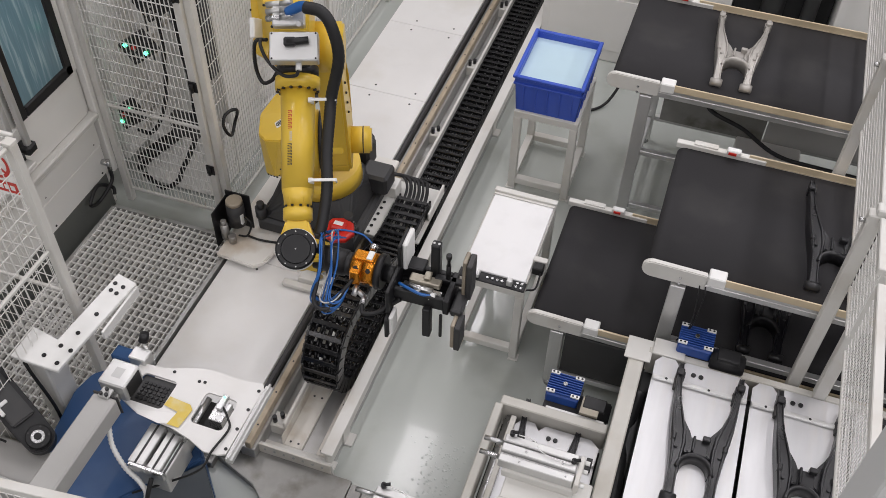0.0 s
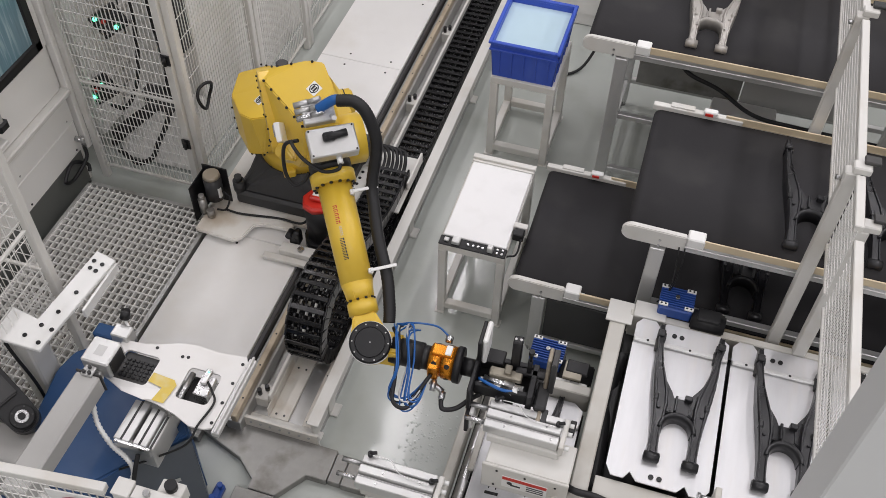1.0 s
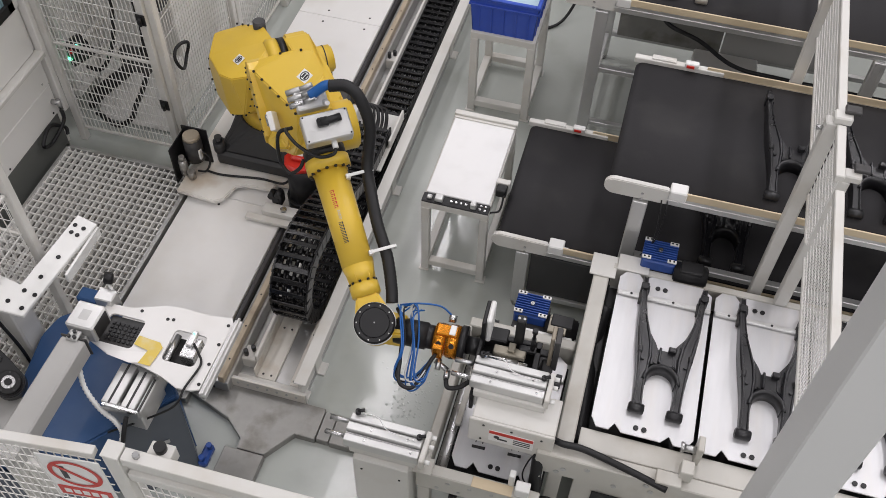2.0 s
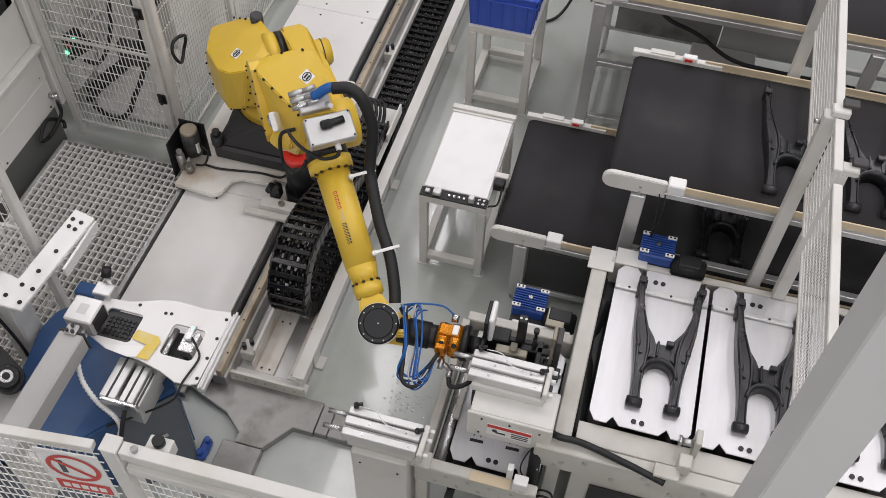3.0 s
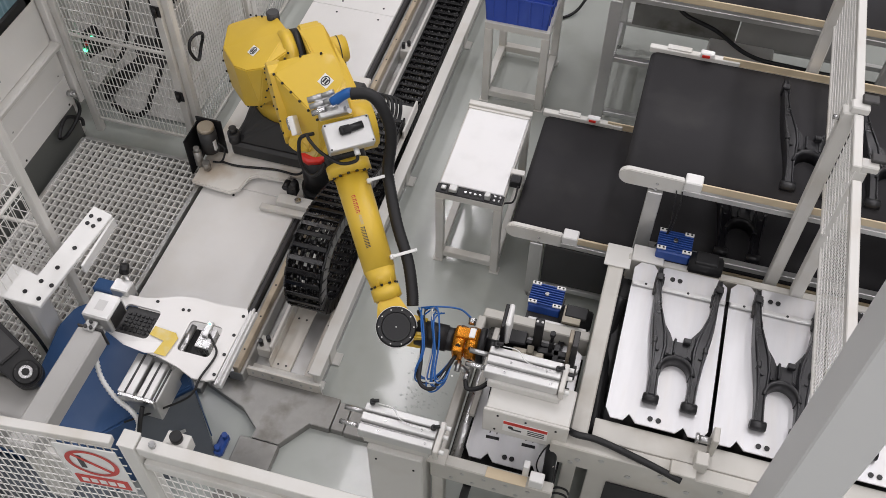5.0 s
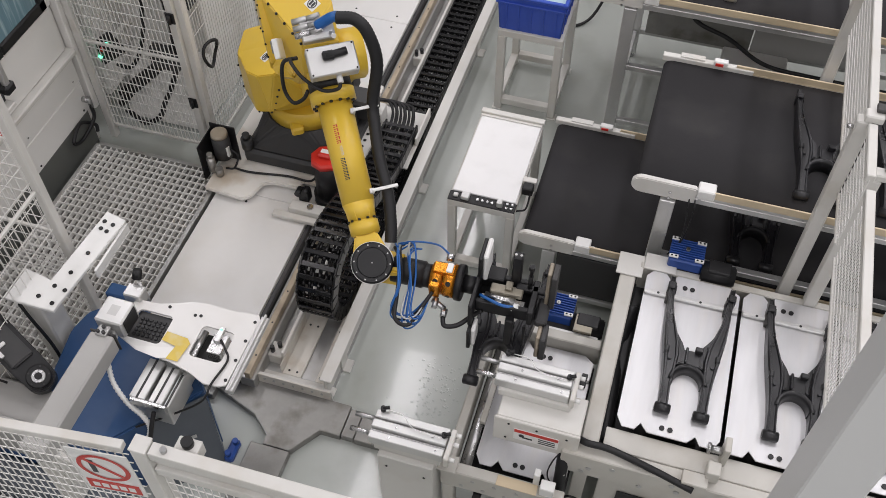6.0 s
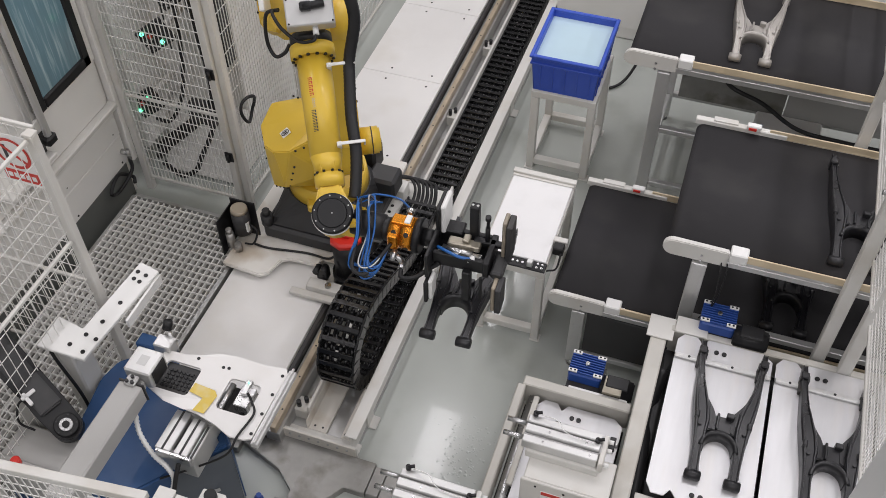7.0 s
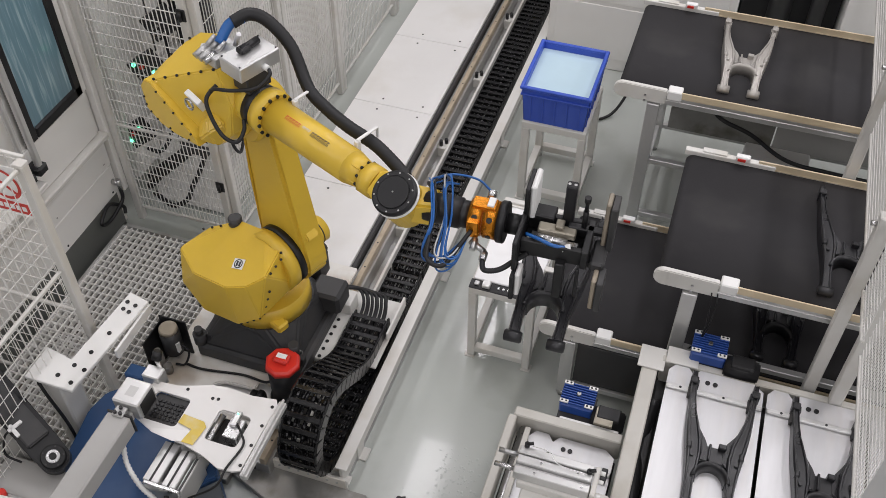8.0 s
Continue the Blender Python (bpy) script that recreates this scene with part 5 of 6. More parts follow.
        part("pulley_bolt", cyl(bm_new(), o, o + n * 0.017, 0.005, seg=8), CASTBLACK, t)
    c = p0 + d * 0.24 + w * 0.055
    for e, f in ((d, w), (w, d)):
        part("arm_bracket", hull(bm_new(), [c + e * i * 0.055 + f * j * 0.010 + n * h for i in (-1, 0.4) for j in (-1, 1) for h in (0.0, 0.022)], 0.003), ALU, t)
    part("arm_lead", tube(bm_new(), [c, c + w * 0.05 - n * 0.02, c + w * 0.10 - d * 0.05 - n * 0.10, c + w * 0.07 - d * 0.13 - n * 0.12], 0.006), RUBBER, t)
    part("cabinet", box(bm_new(), -2.95, -2.58, 1.51, 1.78, 0.46, 0.72, 0.012), BEAMGREY, t)
    part("cabinet_base", box(bm_new(), -2.94, -2.59, 1.52, 1.77, 0, 0.46, 0.006), PEDBLUE, t, "blue lower cabinet")
    part("panel_rim", box(bm_new(), -2.93, -2.6, 1.515, 1.57, 0.72, 0.76, 0.005), GALV, t)
    part("red_button", cyl(bm_new(), (-2.8, 1.545, 0.758), (-2.8, 1.545, 0.80), 0.024, seg=18, bev=0.005), RED, t)
    part("column", box(bm_new(), -2.98, -2.83, 1.80, 1.95, 0, 0.86), BEAMGREY, t)


camera_beam()


# ---------------------------------------------------------------- energy chain in the track
CX, CW, CR, CB = -1.665, 0.22, 0.258, 0.078  # centre, width, bend radius, height of the lying run
PITCH = 0.068
CHAIN_A, CHAIN_Z, CHAIN_L = 4.50, 0.297, 2.93  # anchor on the carriage, its height, front of the bend, carriage parked


def chain_link():
    b = bm_new()
    for s in (-1, 1):
        box(b, s * CW / 2 - 0.010, s * CW / 2 + 0.004, -PITCH * 0.62, PITCH * 0.36, -0.045, 0.045, 0.008)
        box(b, s * CW / 2 - 0.004, s * CW / 2 + 0.010, -PITCH * 0.2, PITCH * 0.62, -0.040, 0.040, 0.008)
    for z in (0.034, -0.044):
        box(b, -CW / 2 + 0.006, CW / 2 - 0.006, -0.017, 0.013, z, z + 0.010, 0.003)
    box(b, -0.030, -0.026, -0.02, 0.02, -0.034, 0.034, 0)
    for x, z, r in ((-0.078, -0.012, 0.011), (-0.05, 0.006, 0.008), (-0.008, -0.01, 0.013), (0.026, 0.008, 0.008), (0.05, -0.012, 0.011), (0.082, 0.002, 0.012)):
        cyl(b, (x, -PITCH * 0.54, z), (x, PITCH * 0.54, z), r, seg=8)
    return b


CHAIN = thing("energy_chain", "black plastic energy chain curling back along the track", "cable chain")
LINK_MESH = mesh_of("chain_link", chain_link(), CHAINBLACK)
LINKS = [shared("chain_link", LINK_MESH, CHAIN, Matrix.Identity(4)) for i in range(112)]


def chain_line(shift):
    """Side view of the chain as (y, z): flat off the carriage, rising to the bend, then lying in the bay."""
    a, f = CHAIN_A + shift, CHAIN_L + shift / 2
    top, y1, y0 = CB + 2 * CR, f + CR * 0.8, a - 0.26
    line = [(a, CHAIN_Z)]
    for k in range(41):
        u = k / 40
        line.append((y0 + (y1 - y0) * u, CHAIN_Z + (top - CHAIN_Z) * (0.5 - 0.5 * math.cos(math.pi * min(1.0, 1.04 * u)))))
    for k in range(5, 41):
        w = math.pi * k / 40
        line.append((f + CR - CR * math.sin(w), CB + CR + CR * math.cos(w)))
    line.append((12.5, CB))
    return line


def chain_poses(shift, count):
    """Poses of the first links when the carriage has moved by shift along the track."""
    line, out, i, run = chain_line(shift), [], 0, 0.0
    for k in range(count):
        s = (k + 0.5) * PITCH
        while True:
            (ya, za), (yb, zb) = line[i], line[i + 1]
            d = math.hypot(yb - ya, zb - za)
            if run + d >= s or i + 2 == len(line):
                break
            run += d
            i += 1
        ty, tz, u = (yb - ya) / d, (zb - za) / d, (s - run)
        out.append(Matrix(((-1, 0, 0, CX), (0, ty, tz, ya + ty * u), (0, tz, -ty, za + tz * u), (0, 0, 0, 1))))
    return out


# ---------------------------------------------------------------- carriage on the track
RX, RY = -2.224, 4.252  # robot axis when parked
carriage = thing("track_carriage", "white steel carriage plate with drive motor and lubricator", "carriage", (RX, RY, 0))


def local(x, y):
    return x - RX, y - RY


def build_carriage():
    t = carriage
    poly = [local(*q) for q in [(-2.745, 3.62), (-2.47, 3.60), (-2.42, 3.64), (-2.39, 3.76), (-2.34, 3.79), (-2.14, 3.80), (-2.14, 3.86), (-1.93, 3.86), (-1.93, 4.9), (-2.745, 4.9)]]
    part("plate", prism(bm_new(), poly, 0.23, 0.262, 0.006), CARRIAGEPAINT, t, "white painted plate with oil stains")
    for y0, y1 in ((-0.4, -0.25), (0.2, 0.4)):
        part("slide_block", box(bm_new(), -1.96 - RX, -1.935 - RX, y0, y1, 0.205, 0.228), STEEL, t)
    b = box(bm_new(), -2.14 - RX, -1.9 - RX, 3.60 - RY, 3.68 - RY, 0.225, 0.28, 0.004)
    box(b, -2.24 - RX, -1.93 - RX, 3.55 - RY, 3.60 - RY, 0.21, 0.24, 0.004)
    part("motor_bracket", b, WHITE, t)
    studs("bracket_bolt", [(-2.0 - RX, 3.64 - RY, 0.28)], 0.022, 0.014, STEEL, t)
    k = bm_new()
    for dx, dz in ((-0.03, 0), (0.02, 0.02), (0.0, -0.015)):
        cyl(k, (-2.07 + dx - RX, 3.68 - RY, 0.33 + dz), (-2.07 + dx - RX, 3.74 - RY, 0.33 + dz), 0.022, seg=12)
    box(k, -2.1 - RX, -2.03 - RX, 3.69 - RY, 3.75 - RY, 0.262, 0.34)
    part("clamp_knob", k, BLACK, t)
    mx, my = -1.93 - RX, 3.825 - RY
    b = cyl(bm_new(), (mx, my, 0.26), (mx, my, 0.55), 0.095, seg=8, bev=0.01)
    cyl(b, (mx, my, 0.2), (mx, my, 0.27), 0.11, seg=20)
    m = part("drive_motor", b, BLACK, t)
    b = cyl(bm_new(), (mx, my, 0.55), (mx, my, 0.60), 0.108, 0.10, seg=8, bev=0.01)
    box(b, mx - 0.045, mx + 0.045, my - 0.035, my + 0.035, 0.60, 0.635, 0.012)
    part("red_cover", b, RED, m, "red encoder cover")
    part("cover_label", box(bm_new(), mx - 0.03, mx + 0.03, my - 0.012, my + 0.02, 0.635, 0.637, 0), LABELWHITE, m)
    part("plug", box(cyl(bm_new(), (mx + 0.02, my + 0.11, 0.5), (mx + 0.02, my + 0.11, 0.62), 0.03), mx - 0.02, mx + 0.08, my + 0.09, my + 0.13, 0.46, 0.52), CASTBLACK, m)
    # chain bracket
    b = box(bm_new(), -1.93 - RX, -1.52 - RX, 4.18 - RY, 4.72 - RY, 0.232, 0.247, 0.003)
    box(b, -1.92 - RX, -1.80 - RX, 4.1 - RY, 4.6 - RY, 0.262, 0.30, 0.004)
    box(b, -1.93 - RX, -1.80 - RX, 4.48 - RY, 4.60 - RY, 0.30, 0.39, 0.004)
    box(b, -1.535 - RX, -1.52 - RX, 4.40 - RY, 4.72 - RY, 0.247, 0.315, 0.003)
    c = part("chain_bracket", b, WHITE, t)
    studs("bracket_hole", [(-1.86 - RX, 4.12 - RY + 0.06 * k, 0.302) for k in range(6)] + [(-1.90 - RX, 4.2 - RY + 0.09 * k, 0.302) for k in range(3)], 0.012, 0.0025, BLACK, c)
    for k in range(6):
        x = CX - 0.08 + 0.03 * k - RX
        ay = CHAIN_A - RY
        part("chain_cable", tube(bm_new(), [(x, ay - 0.12, 0.295), (x, ay + 0.02, 0.305), (x - 0.01, ay + 0.09, 0.345 + 0.01 * (k % 3)), (x - 0.06, ay + 0.15, 0.36), (-1.86 - RX - 0.008 * k, ay + 0.14, 0.37), (-2.0 - RX, ay + 0.04 - 0.01 * k, 0.41)], 0.010 + 0.003 * (k % 2), n=7, seg=8), RUBBER, t)
    for k in range(2):
        part("loose_cable", tube(bm_new(), [(-1.90 - RX - 0.02 * k, 4.66 - RY, 0.33), (-1.91 - RX, 4.4 - RY, 0.325), (-1.90 - RX - 0.03 * k, 4.1 - RY, 0.31), (-1.90 - RX, 3.93 - RY, 0.40), (-1.93 - RX, 3.90 - RY, 0.48)], 0.008, n=7, seg=8), RUBBER, t)
    # lubricator
    lx, ly = -2.715 - RX, 3.825 - RY
    b = box(bm_new(), lx - 0.08, lx - 0.072, ly - 0.11, ly + 0.1, 0.21, 0.52, 0.002)
    box(b, lx - 0.08, lx + 0.1, ly + 0.09, ly + 0.1, 0.21, 0.56, 0.002)
    u = part("lubricator_bracket", b, BLACK, t)
    b = cyl(bm_new(), (lx + 0.02, ly + 0.03, 0.34), (lx + 0.02, ly + 0.03, 0.53), 0.06, seg=24, bev=0.006)
    part("lubricator_motor", b, CASTBLACK, u)
    part("lubricator_lid", cyl(bm_new(), (lx + 0.02, ly + 0.03, 0.53), (lx + 0.02, ly + 0.03, 0.56), 0.058, 0.054, seg=24, bev=0.004), TANPLATE, u)
    part("lubricator_label", box(bm_new(), lx + 0.06, lx + 0.0815, ly - 0.005, ly + 0.02, 0.38, 0.46, 0), LABELWHITE, u)
    b = cyl(bm_new(), (lx - 0.03, ly - 0.06, 0.27), (lx - 0.03, ly - 0.06, 0.4), 0.028, seg=18, bev=0.005)
    cyl(b, (lx - 0.03, ly - 0.06, 0.4), (lx - 0.03, ly - 0.06, 0.43), 0.02, seg=14)
    cyl(b, (lx + 0.03, ly - 0.08, 0.27), (lx + 0.03, ly - 0.08, 0.33), 0.026, seg=14)
    part("lubricator_pump", b, GALV, u)
    part("lubricator_hose", tube(bm_new(), [(lx + 0.08, ly + 0.03, 0.42), (lx + 0.13, ly + 0.02, 0.38), (lx + 0.11, ly - 0.02, 0.3), (lx + 0.05, ly - 0.03, 0.29)], 0.007), RUBBER, u)
    part("motor_lead", tube(bm_new(), [(lx + 0.1, ly - 0.0, 0.275), (-2.5 - RX, 3.82 - RY, 0.275), (-2.25 - RX, 3.86 - RY, 0.273), (-2.08 - RX, 3.84 - RY, 0.3), (-2.0 - RX, 3.85 - RY, 0.4)], 0.008), RUBBER, t)


build_carriage()

# ---------------------------------------------------------------- robot
robot = thing("industrial_robot", "yellow six-axis robot with a black gripper on a track", "robot", (RX, RY, 0))
SH, OFF, UP, LOW, EL, REACH = 0.418, 0.164, 0.619, 0.953, 0.186, 1.1125


def build_base():
    b = box(bm_new(), -0.36, 0.34, -0.34, 0.34, 0.262, 0.38, 0.02)
    hull(b, [(x, y, 0.38) for x in (-0.32, 0.3) for y in (-0.32, 0.3)] + [(0.27 * math.cos(a), 0.27 * math.sin(a), 0.6) for a in [k * math.pi / 8 for k in range(16)]], 0.012)
    o = part("base", b, CASTBLACK, robot, "dark grey cast base")
    for x, y in ((-0.33, -0.31), (0.3, -0.31), (0.3, 0.3), (-0.33, 0.3)):
        k = cyl(bm_new(), (x, y, 0.38), (x, y, 0.46), 0.04, seg=14)
        cyl(k, (x, y, 0.46), (x, y, 0.5), 0.025, seg=12)
        part("base_lug", k, CASTBLACK, o)
    c = box(bm_new(), 0.02, 0.2, 0.3, 0.46, 0.42, 0.62, 0.02)
    cyl(c, (0.11, 0.46, 0.54), (0.11, 0.52, 0.54), 0.05, seg=16)
    box(c, 0.2, 0.4, 0.12, 0.3, 0.40, 0.56, 0.02)
    part("connector_block", c, CASTBLACK, o)
    part("lifting_eye", tube(bm_new(), [(0.33 + 0.0, -0.3 + 0.03 * math.cos(a), 0.5 + 0.03 * math.sin(a)) for a in [i * 0.9 for i in range(8)]], 0.008, n=4, seg=8), STEEL, o)


build_base()


def sticker(parent, m):
    b = box(bm_new(), -0.035, 0.035, -0.03, 0.03, 0, 0.002, 0, m)
    s = part("warning_sticker", b, LABELWHITE, parent)
    r = bm_new()
    for k in range(20):
        a0, a1 = 2 * math.pi * k / 20, 2 * math.pi * (k + 1) / 20
        r.faces.new([r.verts.new(m @ Vector((math.cos(a) * q, math.sin(a) * q, 0.003))) for a, q in ((a0, 0.027), (a1, 0.027), (a1, 0.021), (a0, 0.021))])
    for x in (-0.008, 0.009):
        box(r, x - 0.006, x + 0.006, -0.015, 0.015, 0.0025, 0.0032, 0, m)
    part("sticker_print", r, PRINTDARK, s)


def screw_line(parent, pts, n, r=0.0085):
    b = bm_new()
    bmesh.ops.create_icosphere(b, subdivisions=1, radius=r)
    me = mesh_of("cover_screw", b, BLACK)
    for a, c in zip(pts, pts[1:]):
        a, c = Vector(a), Vector(c)
        for i in range(n):
            shared("cover_screw", me, parent, Matrix.Translation(a.lerp(c, (i + 0.5) / n)))


def build_turret():
    b = bm_new()
    hull(b, [(-0.337, -0.302, 0.594), (-0.11, -0.382, 0.604), (0.157, -0.361, 0.667), (0.272, -0.308, 0.713), (0.337, -0.213, 0.760), (0.26, -0.04, 0.78), (0.10, 0.0, 0.80), (-0.10, -0.02, 0.76), (-0.27, -0.12, 0.665), (-0.33, -0.06, 0.55),
             (-0.28, -0.05, 0.25), (0.1, 0.0, 0.22), (0.31, 0.0, 0.52), (0.20, 0.0, 0.35), (0.172, -0.344, 0.345), (0.30, -0.27, 0.44), (-0.10, -0.38, 0.29), (-0.26, -0.385, 0.42)], 0.006)
    cyl(b, (0, 0, 0.16), (0, 0, 0.3), 0.265, 0.25, seg=40)
    cyl(b, (OFF, -0.06, UP), (OFF, 0.022, UP), 0.19, seg=40, bev=0.01)
    box(b, 0.19, 0.285, -0.16, -0.08, 0.17, 0.23, 0.012)
    o = part("turret", b, YELLOW, robot)
    part("shoulder_ring", cyl(bm_new(), (OFF, 0.02, UP), (OFF, 0.062, UP), 0.185, seg=40), BLACK, o)
    part("motor_cap", cyl(bm_new(), (-0.12, -0.04, 0.70), (-0.12, -0.04, 0.785), 0.04, seg=20, bev=0.006), CASTBLACK, o)
    screw_line(o, [(-0.31, -0.17, 0.655), (-0.06, -0.03, 0.778)], 5)
    screw_line(o, [(0.15, -0.02, 0.80), (0.30, -0.05, 0.77), (0.343, -0.2, 0.755)], 3)
    screw_line(o, [(0.33, -0.19, 0.65), (0.29, -0.25, 0.42), (0.17, -0.342, 0.345)], 4)
    screw_line(o, [(-0.345, -0.29, 0.57), (-0.265, -0.39, 0.42), (-0.10, -0.384, 0.29)], 3)
    sticker(o, pose(0.123, -0.226, 0.722, 24, -11, 18))
    return o


def build_lower_arm():
    b = bm_new()
    hull(b, [(r * math.cos(a), y, r * math.sin(a)) for y in (0.062, 0.215) for r, a in [(0.20, k * math.pi / 8) for k in range(9, 16)] + [(0.19, 0), (0.19, math.pi)]] +
         [(x, y, z) for y in (0.07, 0.205) for x, z in ((-0.15, 0.5), (0.15, 0.42), (-0.10, LOW + 0.05), (0.11, LOW + 0.03), (-0.12, LOW - 0.1), (0.12, LOW - 0.12))], 0.018)
    cyl(b, (0, 0.2, 0), (0, 0.34, 0), 0.085, seg=28, bev=0.012)
    cyl(b, (0, 0.065, LOW), (0, 0.23, LOW), 0.135, seg=36, bev=0.012)
    hull(b, [(0.12, 0.09, 0.10), (0.2, 0.10, 0.16), (0.2, 0.18, 0.16), (0.13, 0.18, 0.26), (0.13, 0.10, 0.26), (0.12, 0.18, 0.1)], 0.008)
    o = part("lower_arm", b, YELLOW, robot)
    part("hub_seam", cyl(bm_new(), (0, 0.285, 0), (0, 0.292, 0), 0.087, seg=28), CASTBLACK, o)
    part("elbow_ring", cyl(bm_new(), (0, 0.045, LOW), (0, 0.067, LOW), 0.13, seg=36), BLACK, o)
    screw_line(o, [(0.02, 0.217, 0.3), (0.02, 0.212, 0.7)], 4)
    return o


def build_forearm():
    b = bm_new()
    hull(b, [(-0.328, -0.235, 0.194), (0.013, -0.10, 0.366), (-0.405, -0.225, 0.145), (-0.385, -0.116, 0.215), (-0.365, 0.0, 0.275), (-0.32, 0.075, 0.32), (-0.158, 0.085, 0.385), (0.03, 0.075, 0.37), (0.14, 0.07, 0.25), (0.14, 0.07, 0.08), (0.02, 0.08, -0.12),
             (-0.22, 0.06, -0.08), (-0.40, 0.05, 0.10), (-0.40, -0.2, 0.0), (-0.2, -0.2, -0.055), (0.05, -0.19, -0.03), (0.12, -0.14, 0.05), (0.12, -0.12, 0.21)], 0.006)
    hull(b, [(0.0, -0.255, 0.02), (0.06, -0.235, 0.085), (0.10, -0.16, 0.12), (0.02, -0.2, 0.14), (0.06, -0.2, -0.02), (-0.06, -0.2, 0.06), (0.08, -0.12, 0.0), (-0.02, -0.12, 0.16)], 0.008)
    cyl(b, (0, 0.0, 0), (0, 0.05, 0), 0.14, seg=36, bev=0.01)
    cyl(b, (0.1, 0, EL), (0.17, 0, EL), 0.105, seg=36)
    cyl(b, (0.215, 0, EL), (0.29, 0, EL), 0.115, seg=40, bev=0.008)
    cyl(b, (0.27, 0, EL), (0.80, 0, EL), 0.088, 0.082, seg=40)
    cyl(b, (0.80, 0, EL), (0.89, 0, EL), 0.082, 0.062, seg=40)
    cyl(b, (0.89, 0, EL), (0.965, 0, EL), 0.075, seg=36, bev=0.008)
    for k in range(6):
        a = k * math.pi / 3
        c, s = math.cos(a), math.sin(a)
        hull(b, [(0.80, 0.078 * c, EL + 0.078 * s), (0.895, 0.068 * c, EL + 0.068 * s), (0.895, 0.05 * c, EL + 0.05 * s), (0.80, 0.06 * c - 0.01 * s, EL + 0.06 * s + 0.01 * c), (0.80, 0.06 * c + 0.01 * s, EL + 0.06 * s - 0.01 * c)], 0)
    o = part("forearm", b, YELLOW, robot)
    cover = prism(bm_new(), [(-0.428, 0.118), (-0.416, -0.017), (-0.318, -0.062), (-0.205, -0.063), (-0.007, -0.03), (-0.03, 0.012), (-0.074, 0.036), (-0.159, 0.086), (-0.247, 0.138), (-0.335, 0.188), (-0.385, 0.178)], 0.18, 0.255, 0.004, pose(0, 0, 0, 90, 0, 0))
    part("motor_cover", cover, YELLOW, o)
    part("roll_ring", cyl(bm_new(), (0.165, 0, EL), (0.22, 0, EL), 0.108, seg=40), BLACK, o)
    for count, x, rad, r in ((14, 0.288, 0.102, 0.009), (10, 0.882, 0.068, 0.007)):
        studs("flange_screw", [(x, rad * math.cos(q), EL + rad * math.sin(q)) for q in [2 * math.pi * i / count for i in range(count)]], r, 0.010, BLACK, o, "x")
    screw_line(o, [(-0.36, -0.246, 0.182), (0.04, -0.095, 0.378)], 6)
    screw_line(o, [(-0.32, -0.257, 0.17), (-0.03, -0.257, 0.005)], 5, 0.007)
    screw_line(o, [(-0.418, -0.257, 0.08), (-0.405, -0.257, -0.01), (-0.31, -0.257, -0.052), (-0.01, -0.257, -0.022)], 2, 0.007)
    screw_line(o, [(-0.39, -0.13, 0.21), (-0.33, 0.07, 0.325)], 2)
    sticker(o, pose(-0.185, -0.005, 0.336, 14, -24, 25))
    # lifting bracket
    e = box(bm_new(), -0.05, 0.05, -0.03, 0.0, -0.04, 0.04, 0.004, pose(-0.03, -0.195, 0.225, 25, 12, 0))
    e = part("lifting_bracket", e, LABELWHITE, o)
    part("lifting_ring", tube(bm_new(), [(-0.05 + 0.028 * math.cos(a), -0.235, 0.20 + 0.028 * math.sin(a)) for a in [k * 0.9 for k in range(8)]], 0.006, n=4, seg=8), STEEL, e)
    # junction box with valve, fittings, hoses
    j = box(bm_new(), 0.066, 0.212, -0.107, 0.130, 0.385, 0.467, 0.006)
    j = part("junction_box", j, ALU, o, "grey metal junction box")
    part("box_plug", box(cyl(bm_new(), (0.125, -0.02, 0.484), (0.115, 0.085, 0.484), 0.019, seg=14), 0.10, 0.145, -0.035, 0.025, 0.467, 0.499, 0.008), BLACK, j)
    part("box_bracket", box(bm_new(), 0.08, 0.19, -0.06, 0.08, 0.28, 0.386, 0.006), CASTBLACK, j)
    studs("box_screw", [(x, y, 0.467) for x in (0.076, 0.20) for y in (-0.095, 0.118)], 0.005, 0.003, BLACK, j)
    part("box_gland", cyl(bm_new(), (0.212, 0.03, 0.415), (0.245, 0.03, 0.415), 0.015, seg=12), LABELWHITE, j)
    v = box(bm_new(), -0.09, 0.02, -0.10, 0.06, 0.36, 0.42, 0.006)
    vb = part("valve_block", v, ALU, o, "pale valve block with fittings")
    for k in range(3):
        v = bm_new()
        cyl(v, (-0.02 - 0.035 * k, -0.13, 0.40), (-0.02 - 0.035 * k, -0.06, 0.42), 0.016, seg=12)
        cyl(v, (-0.02 - 0.035 * k, -0.06, 0.42), (-0.02 - 0.035 * k, 0.0, 0.45), 0.013, seg=12)
        part("fitting", v, GALV if k else STEEL, vb)
    part("fitting", cyl(bm_new(), (0.0, 0.04, 0.42), (0.04, 0.04, 0.5), 0.012, seg=10), SHEET, vb)
    part("box_cable", tube(bm_new(), [(0.245, 0.03, 0.415), (0.268, 0.01, 0.40), (0.25, -0.06, 0.36), (0.17, -0.135, 0.345), (0.09, -0.17, 0.33), (0.05, -0.17, 0.30)], 0.009), RUBBER, o)
    part("side_cable", tube(bm_new(), [(0.06, -0.14, 0.32), (0.05, -0.20, 0.27), (0.09, -0.22, 0.20), (0.16, -0.22, 0.12), (0.22, -0.19, 0.10), (0.22, -0.14, 0.14), (0.19, -0.11, 0.17)], 0.010), RUBBER, o)
    part("blue_sleeve", tube(bm_new(), [(-0.04, -0.02, 0.44), (-0.05, 0.06, 0.50), (-0.02, 0.12, 0.52)], 0.026), TUBEBLUE, o)
